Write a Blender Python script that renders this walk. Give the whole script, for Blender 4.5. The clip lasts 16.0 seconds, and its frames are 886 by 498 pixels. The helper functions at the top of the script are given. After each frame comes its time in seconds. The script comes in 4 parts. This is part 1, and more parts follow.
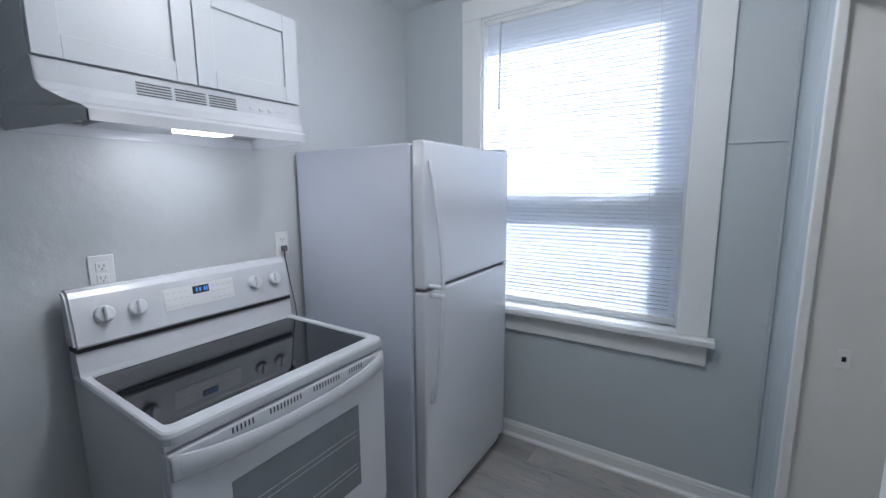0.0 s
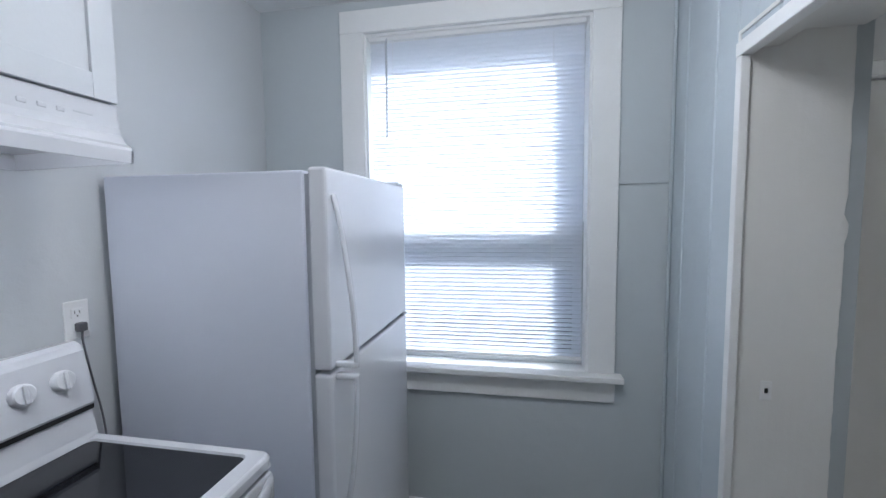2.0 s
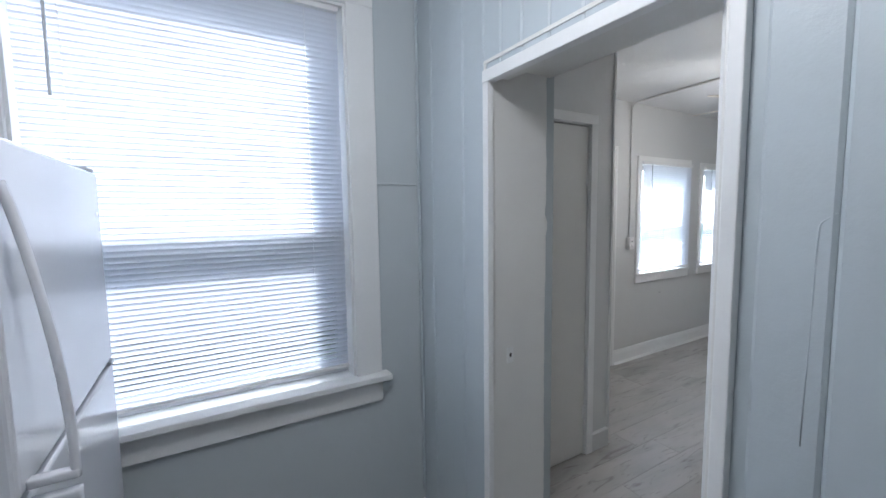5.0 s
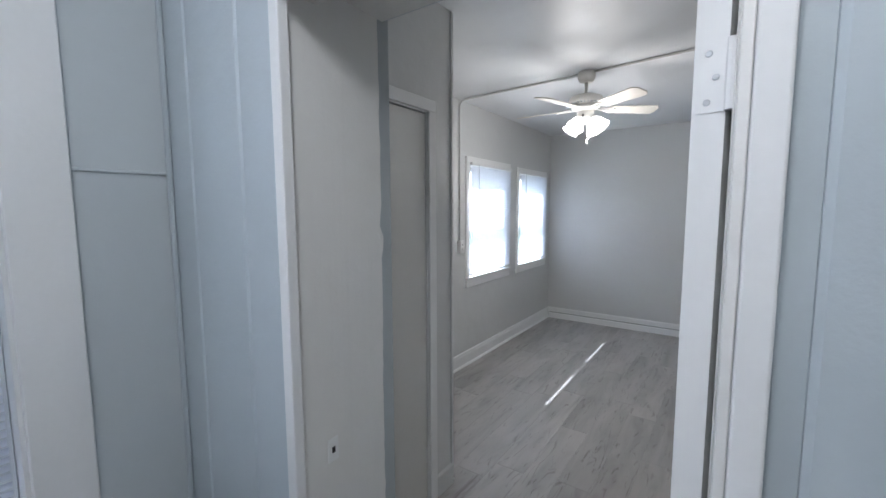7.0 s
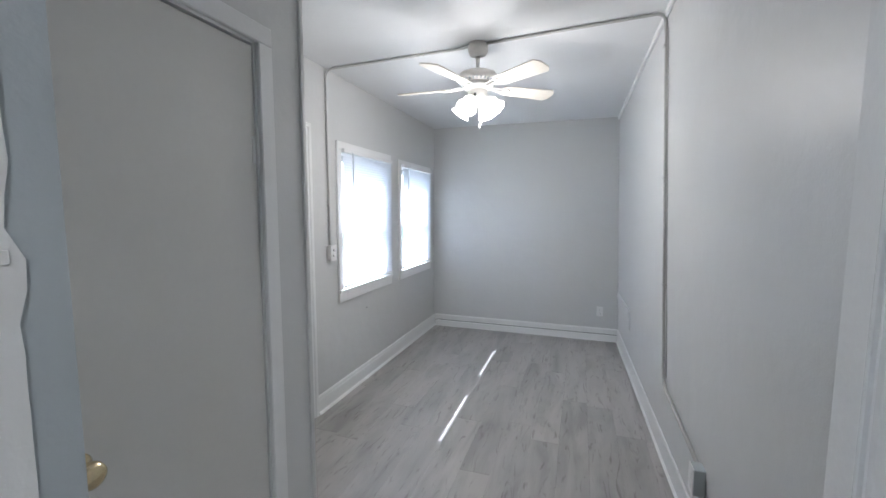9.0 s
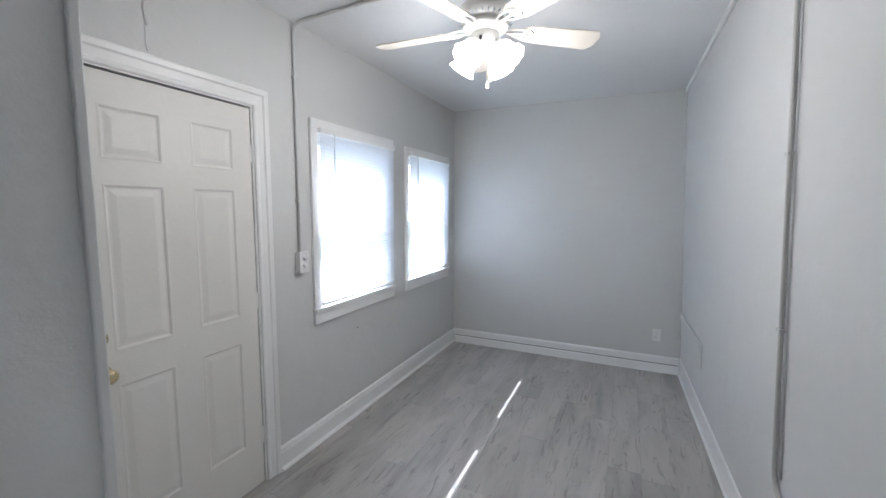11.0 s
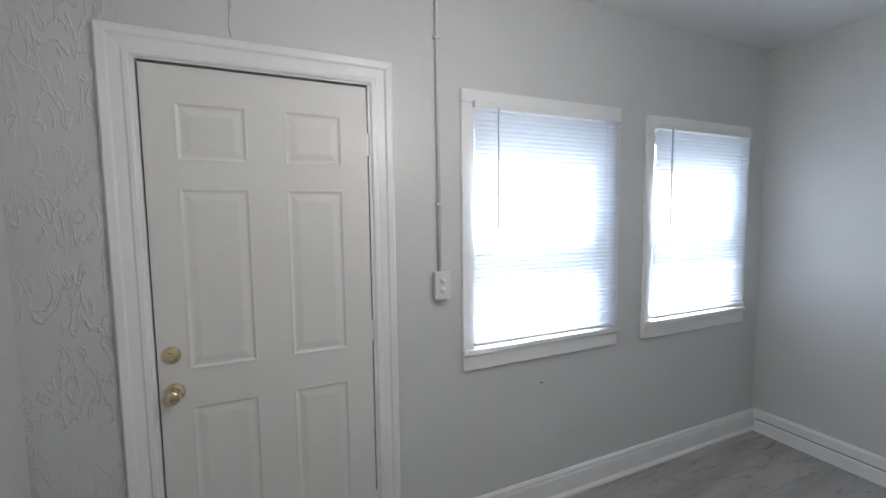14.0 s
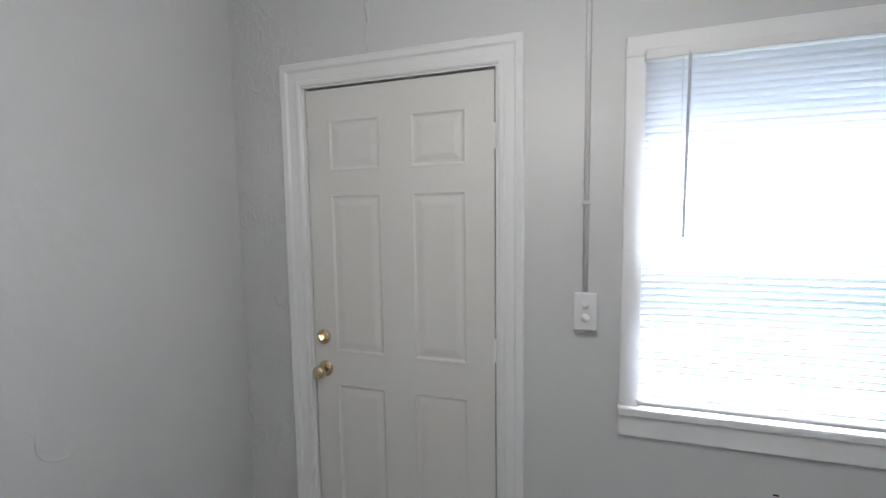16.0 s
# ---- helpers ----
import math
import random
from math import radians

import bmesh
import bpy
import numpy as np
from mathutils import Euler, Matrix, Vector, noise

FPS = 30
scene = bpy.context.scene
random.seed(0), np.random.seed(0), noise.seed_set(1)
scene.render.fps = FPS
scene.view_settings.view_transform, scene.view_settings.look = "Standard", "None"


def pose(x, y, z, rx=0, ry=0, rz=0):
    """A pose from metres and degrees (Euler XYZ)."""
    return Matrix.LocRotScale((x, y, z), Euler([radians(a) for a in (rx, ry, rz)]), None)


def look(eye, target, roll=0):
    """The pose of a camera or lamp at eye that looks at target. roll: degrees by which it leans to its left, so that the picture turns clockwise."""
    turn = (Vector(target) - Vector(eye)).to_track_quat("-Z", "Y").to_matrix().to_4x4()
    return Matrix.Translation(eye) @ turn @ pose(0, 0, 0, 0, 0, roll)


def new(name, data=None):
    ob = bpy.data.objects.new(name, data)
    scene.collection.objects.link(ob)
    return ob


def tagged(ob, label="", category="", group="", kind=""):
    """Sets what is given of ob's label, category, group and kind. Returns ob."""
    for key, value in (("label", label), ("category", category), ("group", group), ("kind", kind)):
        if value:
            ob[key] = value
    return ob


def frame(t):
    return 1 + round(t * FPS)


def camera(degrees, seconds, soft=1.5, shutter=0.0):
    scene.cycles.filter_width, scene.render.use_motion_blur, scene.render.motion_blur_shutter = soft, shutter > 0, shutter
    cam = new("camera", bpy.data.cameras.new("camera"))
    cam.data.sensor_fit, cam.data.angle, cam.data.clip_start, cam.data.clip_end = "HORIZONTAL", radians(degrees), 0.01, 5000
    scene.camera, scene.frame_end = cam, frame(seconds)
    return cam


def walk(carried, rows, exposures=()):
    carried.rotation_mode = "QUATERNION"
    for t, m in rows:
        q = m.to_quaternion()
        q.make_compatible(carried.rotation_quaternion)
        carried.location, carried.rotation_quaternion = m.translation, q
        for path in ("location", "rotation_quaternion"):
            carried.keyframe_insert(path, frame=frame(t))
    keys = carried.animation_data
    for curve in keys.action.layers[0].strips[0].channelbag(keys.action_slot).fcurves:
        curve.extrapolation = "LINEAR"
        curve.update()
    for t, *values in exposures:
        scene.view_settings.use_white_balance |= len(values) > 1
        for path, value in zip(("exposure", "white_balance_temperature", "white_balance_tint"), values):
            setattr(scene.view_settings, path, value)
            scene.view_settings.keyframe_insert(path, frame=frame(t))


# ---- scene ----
cam = camera(94.9, 16.0)
METRES, EYE, TILT, LEAN, TURN = 8.0, 1.5, 0.0, 0.0, 34.7
PATH = [
    (0, (0.78, 1.086, 1.478), (-0.301, 2.743, 1.182), -0.4),
    (0.5, (0.732, 1.174, 1.487), (-0.207, 2.922, 1.239), -0.5),
    (1, (0.656, 1.236, 1.501), (-0.115, 3.073, 1.319), -0.5),
    (1.5, (0.522, 1.271, 1.515), (-0.06, 3.178, 1.362), -0.6),
    (2, (0.398, 1.3, 1.513), (0.025, 3.259, 1.361), -0.6),
    (2.5, (0.282, 1.355, 1.507), (0.142, 3.344, 1.346), -0.6),
    (3, (0.202, 1.383, 1.499), (0.313, 3.375, 1.348), -0.9),
    (5.5, (0.143, 1.552, 1.534), (1.338, 3.144, 1.346), -0.7),
    (6, (0.284, 1.638, 1.54), (1.64, 3.095, 1.346), -0.7),
    (6.5, (0.414, 1.759, 1.54), (1.908, 3.075, 1.35), -0.5),
    (7, (0.53, 1.919, 1.557), (2.156, 3.067, 1.361), -0.2),
    (7.5, (0.646, 2.029, 1.551), (2.387, 2.992, 1.348), -0.1),
    (8, (0.787, 2.087, 1.522), (2.608, 2.892, 1.327), 0.0),
    (8.5, (0.921, 2.125, 1.513), (2.788, 2.816, 1.328), 0.2),
    (9, (1.11, 2.205, 1.528), (2.996, 2.84, 1.336), 0.1),
    (11.3, (2.047, 2.262, 1.528), (3.825, 3.157, 1.328), -0.0),
    (11.5, (2.12, 2.277, 1.525), (3.868, 3.228, 1.331), -0.2),
    (12, (2.305, 2.274, 1.547), (3.95, 3.394, 1.347), -0.0),
    (12.5, (2.52, 2.239, 1.538), (4.015, 3.554, 1.345), -0.3),
    (13, (2.694, 2.244, 1.512), (4.004, 3.744, 1.329), -0.4),
    (13.5, (2.889, 2.313, 1.501), (3.967, 3.989, 1.324), -0.5),
    (14, (3.064, 2.363, 1.5), (3.862, 4.19, 1.341), -0.7),
    (14.5, (3.249, 2.389, 1.496), (3.739, 4.323, 1.356), -0.9),
    (15, (3.416, 2.444, 1.495), (3.56, 4.432, 1.332), -0.5),
    (15.5, (3.563, 2.538, 1.496), (3.343, 4.52, 1.338), -0.7),
    (16, (3.706, 2.587, 1.52), (3.122, 4.493, 1.356), -0.8),
]
EXPOSURES = [(0, 2.46, 5500, 10), (3, 2.5, 5500, 10), (5.5, 2.4, 5550, 10), (7, 2.42, 5550, 10), (9, 2.78, 5550, 10), (12.5, 2.54, 5580, 10), (16, 2.38, 5620, 10)]
walk(cam, [(t, look(eye, target, roll)) for t, eye, target, roll in PATH], EXPOSURES)

# ---- light ----
world = bpy.data.worlds.new("world")
scene.world = world
world.use_nodes = True
wn = world.node_tree.nodes
sky = wn.new("ShaderNodeTexSky")
sky.sky_type, sky.sun_disc = "NISHITA", False
SUN_ELEV, SUN_AZ = radians(41.0), math.atan2(0.41, 0.95)
sky.sun_elevation, sky.sun_rotation = SUN_ELEV, SUN_AZ
wn["Background"].inputs["Strength"].default_value = 0.15
world.node_tree.links.new(sky.outputs[0], wn["Background"].inputs[0])

sun = new("sun", bpy.data.lights.new("sun", "SUN"))
sun.data.energy, sun.data.angle, sun.data.color = 2.1, radians(0.5), (1.0, 0.97, 0.93)
sun_dir = Vector((math.sin(SUN_AZ) * math.cos(SUN_ELEV), math.cos(SUN_AZ) * math.cos(SUN_ELEV), math.sin(SUN_ELEV)))
sun.matrix_world = look(sun_dir * 20, (0, 0, 0))

# ---- materials ----
def shader(name, color, rough=0.5, metal=0.0, var=0.06, vscale=3.0, bump=0.15, bscale=120.0, fine=0.02, random_piece=0.0, coat=0.0, stretch=(1, 1, 1)):
    m = bpy.data.materials.new(name)
    m.use_nodes = True
    nt = m.node_tree
    n, l = nt.nodes, nt.links
    b = n["Principled BSDF"]
    geo = n.new("ShaderNodeTexCoord")
    mp = n.new("ShaderNodeMapping")
    mp.inputs["Scale"].default_value = stretch
    l.new(geo.outputs["Object"], mp.inputs[0])
    big = n.new("ShaderNodeTexNoise")
    big.inputs["Scale"].default_value, big.inputs["Detail"].default_value = vscale, 4
    l.new(mp.outputs[0], big.inputs["Vector"])
    small = n.new("ShaderNodeTexNoise")
    small.inputs["Scale"].default_value, small.inputs["Detail"].default_value = bscale, 3
    l.new(mp.outputs[0], small.inputs["Vector"])
    mix = n.new("ShaderNodeMixRGB")
    mix.inputs[1].default_value = (*[max(0, c * (1 - var)) for c in color], 1)
    mix.inputs[2].default_value = (*[min(1, c * (1 + var)) for c in color], 1)
    l.new(big.outputs["Fac"], mix.inputs[0])
    mul = n.new("ShaderNodeMixRGB")
    mul.blend_type = "MULTIPLY"
    mul.inputs[0].default_value = 1
    ramp = n.new("ShaderNodeMapRange")
    ramp.inputs["To Min"].default_value, ramp.inputs["To Max"].default_value = 1 - fine, 1 + fine
    l.new(small.outputs["Fac"], ramp.inputs["Value"])
    l.new(mix.outputs[0], mul.inputs[1])
    l.new(ramp.outputs[0], mul.inputs[2])
    out = mul.outputs[0]
    if random_piece:
        info = n.new("ShaderNodeObjectInfo")
        r2 = n.new("ShaderNodeMapRange")
        r2.inputs["To Min"].default_value, r2.inputs["To Max"].default_value = 1 - random_piece, 1 + random_piece
        l.new(info.outputs["Random"], r2.inputs["Value"])
        m2 = n.new("ShaderNodeMixRGB")
        m2.blend_type = "MULTIPLY"
        m2.inputs[0].default_value = 1
        l.new(out, m2.inputs[1])
        l.new(r2.outputs[0], m2.inputs[2])
        out = m2.outputs[0]
    l.new(out, b.inputs["Base Color"])
    b.inputs["Roughness"].default_value, b.inputs["Metallic"].default_value = rough, metal
    b.inputs["Coat Weight"].default_value = coat
    if bump:
        bp = n.new("ShaderNodeBump")
        bp.inputs["Strength"].default_value, bp.inputs["Distance"].default_value = bump, 0.004
        l.new(small.outputs["Fac"], bp.inputs["Height"])
        l.new(bp.outputs[0], b.inputs["Normal"])
    return m

def wall_material(name, color, rough_area=0.0, drips=0.0):
    """Painted old plaster: roller stipple, soft waves, and, where asked, trowel ridges."""
    m = shader(name, color, 0.42, var=0.035, vscale=1.2, bump=0.0, bscale=160, fine=0.012)
    nt = m.node_tree
    n, l = nt.nodes, nt.links
    b = n["Principled BSDF"]
    tc = n.new("ShaderNodeTexCoord")
    wav = n.new("ShaderNodeTexNoise")
    wav.inputs["Scale"].default_value, wav.inputs["Detail"].default_value = 7.0, 5
    l.new(tc.outputs["Object"], wav.inputs["Vector"])
    st = n.new("ShaderNodeTexNoise")
    st.inputs["Scale"].default_value, st.inputs["Detail"].default_value = 190.0, 2
    l.new(tc.outputs["Object"], st.inputs["Vector"])
    b1 = n.new("ShaderNodeBump")
    b1.inputs["Strength"].default_value, b1.inputs["Distance"].default_value = 0.35, 0.012
    l.new(wav.outputs["Fac"], b1.inputs["Height"])
    b2 = n.new("ShaderNodeBump")
    b2.inputs["Strength"].default_value, b2.inputs["Distance"].default_value = 0.25, 0.0012
    l.new(st.outputs["Fac"], b2.inputs["Height"])
    l.new(b1.outputs[0], b2.inputs["Normal"])
    last = b2
    if rough_area:
        mp = n.new("ShaderNodeMapping")
        mp.inputs["Scale"].default_value = (19, 19, 7.5)
        l.new(tc.outputs["Object"], mp.inputs[0])
        mu = n.new("ShaderNodeTexNoise")
        mu.inputs["Scale"].default_value, mu.inputs["Detail"].default_value = 1.0, 3
        mu.inputs["Distortion"].default_value = 1.1
        l.new(mp.outputs[0], mu.inputs["Vector"])
        rg = n.new("ShaderNodeValToRGB")
        rg.color_ramp.interpolation = "EASE"
        e = rg.color_ramp.elements
        e[0].position, e[1].position = 0.49, 0.60
        e[0].color, e[1].color = (0, 0, 0, 1), (0.30, 0.30, 0.30, 1)
        mid = rg.color_ramp.elements.new(0.525)
        mid.color = (1, 1, 1, 1)
        l.new(mu.outputs["Fac"], rg.inputs[0])
        where = n.new("ShaderNodeTexNoise")
        where.inputs["Scale"].default_value, where.inputs["Detail"].default_value = 4.5, 2
        l.new(tc.outputs["Object"], where.inputs["Vector"])
        wr = n.new("ShaderNodeMapRange")
        wr.inputs["From Min"].default_value, wr.inputs["From Max"].default_value = 0.38, 0.58
        l.new(where.outputs["Fac"], wr.inputs["Value"])
        pr = n.new("ShaderNodeMath")
        pr.operation = "MULTIPLY"
        l.new(rg.outputs[0], pr.inputs[0])
        l.new(wr.outputs[0], pr.inputs[1])
        b3 = n.new("ShaderNodeBump")
        b3.inputs["Strength"].default_value, b3.inputs["Distance"].default_value = rough_area, 0.006
        l.new(pr.outputs[0], b3.inputs["Height"])
        l.new(last.outputs[0], b3.inputs["Normal"])
        last = b3
    if drips:
        mp = n.new("ShaderNodeMapping")
        mp.inputs["Scale"].default_value = (26, 26, 0.35)
        l.new(tc.outputs["Object"], mp.inputs[0])
        dr = n.new("ShaderNodeTexNoise")
        dr.inputs["Scale"].default_value, dr.inputs["Detail"].default_value = 1.0, 2
        l.new(mp.outputs[0], dr.inputs["Vector"])
        b3 = n.new("ShaderNodeBump")
        b3.inputs["Strength"].default_value, b3.inputs["Distance"].default_value = drips, 0.006
        l.new(dr.outputs["Fac"], b3.inputs["Height"])
        l.new(last.outputs[0], b3.inputs["Normal"])
        last = b3
    l.new(last.outputs[0], b.inputs["Normal"])
    return m

KITCHEN_PAINT = wall_material("kitchen_paint", (0.56, 0.60, 0.62))
BOARD_PAINT = wall_material("board_paint", (0.52, 0.575, 0.61), drips=0.12)
WEST_PAINT = wall_material("west_paint", (0.59, 0.605, 0.62))
END_GREY = wall_material("end_grey", (0.43, 0.465, 0.48))
ROOM_PAINT = wall_material("room_paint", (0.64, 0.645, 0.64))
ROUGH_PAINT = wall_material("rough_paint", (0.63, 0.635, 0.63), rough_area=0.6)
CEILING_PAINT = wall_material("ceiling_paint", (0.80, 0.81, 0.82))
TRIM = shader("trim_paint", (0.83, 0.835, 0.83), 0.3, var=0.03, vscale=6, bump=0.12, bscale=70)
JAMB = wall_material("jamb_paint", (0.77, 0.765, 0.74), drips=0.22)
DOOR_PAINT = shader("door_paint", (0.74, 0.73, 0.70), 0.42, var=0.025, vscale=3, bump=0.10, bscale=60)
OPEN_DOOR_PAINT = shader("open_door_paint", (0.83, 0.835, 0.83), 0.22, var=0.025, vscale=3, bump=0.10, bscale=60)
APPLIANCE = shader("appliance_enamel", (0.65, 0.66, 0.695), 0.16, var=0.01, vscale=2, bump=0.03, bscale=300, fine=0.005)
APPLIANCE_SIDE = shader("appliance_textured", (0.64, 0.665, 0.75), 0.38, var=0.015, vscale=4, bump=0.25, bscale=420, fine=0.01)
CABINET = shader("cabinet_paint", (0.64, 0.66, 0.69), 0.35, var=0.02, vscale=4, bump=0.05)
GASKET = shader("gasket", (0.40, 0.42, 0.46), 0.6, bump=0)
BLACK = shader("black_gap", (0.015, 0.015, 0.017), 0.5, bump=0)
BLACKGLASS = shader("black_ceramic_glass", (0.012, 0.013, 0.016), 0.03, var=0.1, bump=0)
OVENGLASS = shader("oven_glass", (0.18, 0.20, 0.22), 0.06, var=0.2, vscale=5, bump=0, coat=0.5)
BRASS = shader("brass", (0.72, 0.60, 0.38), 0.22, metal=1.0, var=0.08, vscale=30, bump=0.05)
BRONZE = shader("dark_bronze", (0.035, 0.032, 0.03), 0.28, metal=0.6, var=0.2, vscale=40, bump=0.05)
STEEL = shader("steel", (0.5, 0.5, 0.5), 0.35, metal=1.0, var=0.1, vscale=40, bump=0.1)
PLASTIC = shader("white_plastic", (0.80, 0.80, 0.80), 0.3, var=0.01, bump=0.02)
GREYPLASTIC = shader("grey_metal_box", (0.42, 0.45, 0.46), 0.4, var=0.06, vscale=20, bump=0.1)
KNOBPLASTIC = shader("knob_plastic", (0.72, 0.73, 0.76), 0.28, var=0.01, bump=0.0)
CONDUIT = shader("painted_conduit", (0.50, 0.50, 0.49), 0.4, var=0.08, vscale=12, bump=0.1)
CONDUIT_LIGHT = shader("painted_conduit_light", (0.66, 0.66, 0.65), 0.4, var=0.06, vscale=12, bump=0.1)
GREYPRINT = shader("grey_print", (0.55, 0.57, 0.60), 0.5, bump=0)
FILTER = shader("filter_mesh", (0.45, 0.46, 0.48), 0.35, metal=0.8, var=0.15, vscale=30, bump=0.5, bscale=260)
FANWHITE = shader("fan_white", (0.76, 0.74, 0.70), 0.35, var=0.03, vscale=8, bump=0.05)
BLADE = shader("blade_white", (0.74, 0.70, 0.63), 0.45, var=0.05, vscale=6, bump=0.1, bscale=40)
WIRE = shader("cord", (0.12, 0.12, 0.13), 0.5, bump=0)
VOIDDARK = shader("dark_inside", (0.05, 0.05, 0.05), 0.8, bump=0)
GRASS = shader("grass", (0.07, 0.11, 0.04), 0.9, var=0.4, vscale=0.8, bump=0.4, bscale=20)
SIDING = shader("siding", (0.42, 0.46, 0.50), 0.6, var=0.08, vscale=2, bump=0.1)
SASH = shader("sash_paint", (0.62, 0.64, 0.66), 0.4, var=0.04, vscale=8, bump=0.1)

def emissive(name, color, strength):
    m = bpy.data.materials.new(name)
    m.use_nodes = True
    b = m.node_tree.nodes["Principled BSDF"]
    b.inputs["Base Color"].default_value = (*color, 1)
    b.inputs["Emission Color"].default_value = (*color, 1)
    b.inputs["Emission Strength"].default_value = strength
    b.inputs["Roughness"].default_value = 0.3
    return m

LAMPGLASS = emissive("lit_frosted_glass", (1.0, 0.93, 0.84), 1.2)
HOODLAMP = emissive("hood_lamp_lens", (1.0, 0.96, 0.90), 3.0)
DISPLAY = emissive("blue_display", (0.10, 0.22, 0.55), 0.25)

def glass_material():
    m = bpy.data.materials.new("window_glass")
    m.use_nodes = True
    b = m.node_tree.nodes["Principled BSDF"]
    b.inputs["Transmission Weight"].default_value = 1.0
    b.inputs["Roughness"].default_value, b.inputs["IOR"].default_value = 0.0, 1.45
    b.inputs["Base Color"].default_value = (0.95, 0.97, 0.97, 1)
    return m

GLASS = glass_material()

def slat_material(name, through_light):
    m = bpy.data.materials.new(name)
    m.use_nodes = True
    n, l = m.node_tree.nodes, m.node_tree.links
    b = n["Principled BSDF"]
    b.inputs["Base Color"].default_value = (0.80, 0.82, 0.87, 1)
    b.inputs["Roughness"].default_value = 0.4
    tr = n.new("ShaderNodeBsdfTranslucent")
    tr.inputs["Color"].default_value = (0.80, 0.82, 0.87, 1)
    mx = n.new("ShaderNodeMixShader")
    mx.inputs[0].default_value = through_light
    l.new(b.outputs[0], mx.inputs[1])
    l.new(tr.outputs[0], mx.inputs[2])
    l.new(mx.outputs[0], n["Material Output"].inputs[0])
    return m

SLAT = slat_material("blind_vinyl", 0.47)
KITCHEN_SLAT = slat_material("kitchen_blind_vinyl", 0.46)

def screen_material(name, clear):
    m = bpy.data.materials.new(name)
    m.use_nodes = True
    n, l = m.node_tree.nodes, m.node_tree.links
    b = n["Principled BSDF"]
    b.inputs["Base Color"].default_value = (0.12, 0.12, 0.13, 1)
    tr = n.new("ShaderNodeBsdfTransparent")
    mx = n.new("ShaderNodeMixShader")
    mx.inputs[0].default_value = clear
    l.new(b.outputs[0], mx.inputs[1])
    l.new(tr.outputs[0], mx.inputs[2])
    l.new(mx.outputs[0], n["Material Output"].inputs[0])
    return m

SCREEN = screen_material("insect_screen", 0.58)
# half-clear sheet added only to weaken sun on the upper kitchen blind
UPPER_DIM = screen_material("upper_dim", 0.70)

def plank_material():
    m = bpy.data.materials.new("grey_oak_plank")
    m.use_nodes = True
    n, l = m.node_tree.nodes, m.node_tree.links
    b = n["Principled BSDF"]
    tc, info = n.new("ShaderNodeTexCoord"), n.new("ShaderNodeObjectInfo")
    off = n.new("ShaderNodeVectorMath")
    off.operation = "SCALE"
    comb = n.new("ShaderNodeCombineXYZ")
    l.new(info.outputs["Random"], comb.inputs[0])
    l.new(info.outputs["Random"], comb.inputs[1])
    l.new(info.outputs["Random"], comb.inputs[2])
    l.new(comb.outputs[0], off.inputs[0])
    off.inputs["Scale"].default_value = 37.0
    add = n.new("ShaderNodeVectorMath")
    add.operation = "ADD"
    l.new(tc.outputs["Object"], add.inputs[0])
    l.new(off.outputs[0], add.inputs[1])
    mp = n.new("ShaderNodeMapping")
    mp.inputs["Scale"].default_value = (0.7, 3.2, 1.0)
    l.new(add.outputs[0], mp.inputs[0])
    a = n.new("ShaderNodeTexNoise")
    a.inputs["Scale"].default_value, a.inputs["Detail"].default_value, a.inputs["Distortion"].default_value = 2.2, 6, 0.8
    l.new(mp.outputs[0], a.inputs["Vector"])
    mp2 = n.new("ShaderNodeMapping")
    mp2.inputs["Scale"].default_value = (3.0, 60.0, 1.0)
    l.new(add.outputs[0], mp2.inputs[0])
    g = n.new("ShaderNodeTexNoise")
    g.inputs["Scale"].default_value, g.inputs["Detail"].default_value = 2.0, 5
    l.new(mp2.outputs[0], g.inputs["Vector"])
    r = n.new("ShaderNodeValToRGB")
    el = r.color_ramp.elements
    el[0].position, el[0].color = 0.30, (0.315, 0.305, 0.295, 1)
    el[1].position, el[1].color = 0.62, (0.455, 0.44, 0.425, 1)
    mid = el.new(0.46)
    mid.color = (0.40, 0.388, 0.375, 1)
    l.new(a.outputs["Fac"], r.inputs[0])
    gr = n.new("ShaderNodeMapRange")
    gr.inputs["To Min"].default_value, gr.inputs["To Max"].default_value = 0.95, 1.05
    l.new(g.outputs["Fac"], gr.inputs["Value"])
    rr = n.new("ShaderNodeMapRange")
    rr.inputs["To Min"].default_value, rr.inputs["To Max"].default_value = 0.88, 1.06
    l.new(info.outputs["Random"], rr.inputs["Value"])
    prod = n.new("ShaderNodeMath")
    prod.operation = "MULTIPLY"
    l.new(gr.outputs[0], prod.inputs[0])
    l.new(rr.outputs[0], prod.inputs[1])
    mu = n.new("ShaderNodeMixRGB")
    mu.blend_type = "MULTIPLY"
    mu.inputs[0].default_value = 1
    l.new(r.outputs[0], mu.inputs[1])
    l.new(prod.outputs[0], mu.inputs[2])
    mp3 = n.new("ShaderNodeMapping")
    mp3.inputs["Scale"].default_value = (3.2, 16.0, 1.0)
    l.new(add.outputs[0], mp3.inputs[0])
    k = n.new("ShaderNodeTexNoise")
    k.inputs["Scale"].default_value, k.inputs["Detail"].default_value, k.inputs["Distortion"].default_value = 1.1, 3, 2.2
    l.new(mp3.outputs[0], k.inputs["Vector"])
    kr = n.new("ShaderNodeValToRGB")
    ke = kr.color_ramp.elements
    ke[0].position, ke[0].color = 0.58, (1, 1, 1, 1)
    ke[1].position, ke[1].color = 0.72, (0.62, 0.60, 0.59, 1)
    l.new(k.outputs["Fac"], kr.inputs[0])
    mk = n.new("ShaderNodeMixRGB")
    mk.blend_type = "MULTIPLY"
    mk.inputs[0].default_value = 1
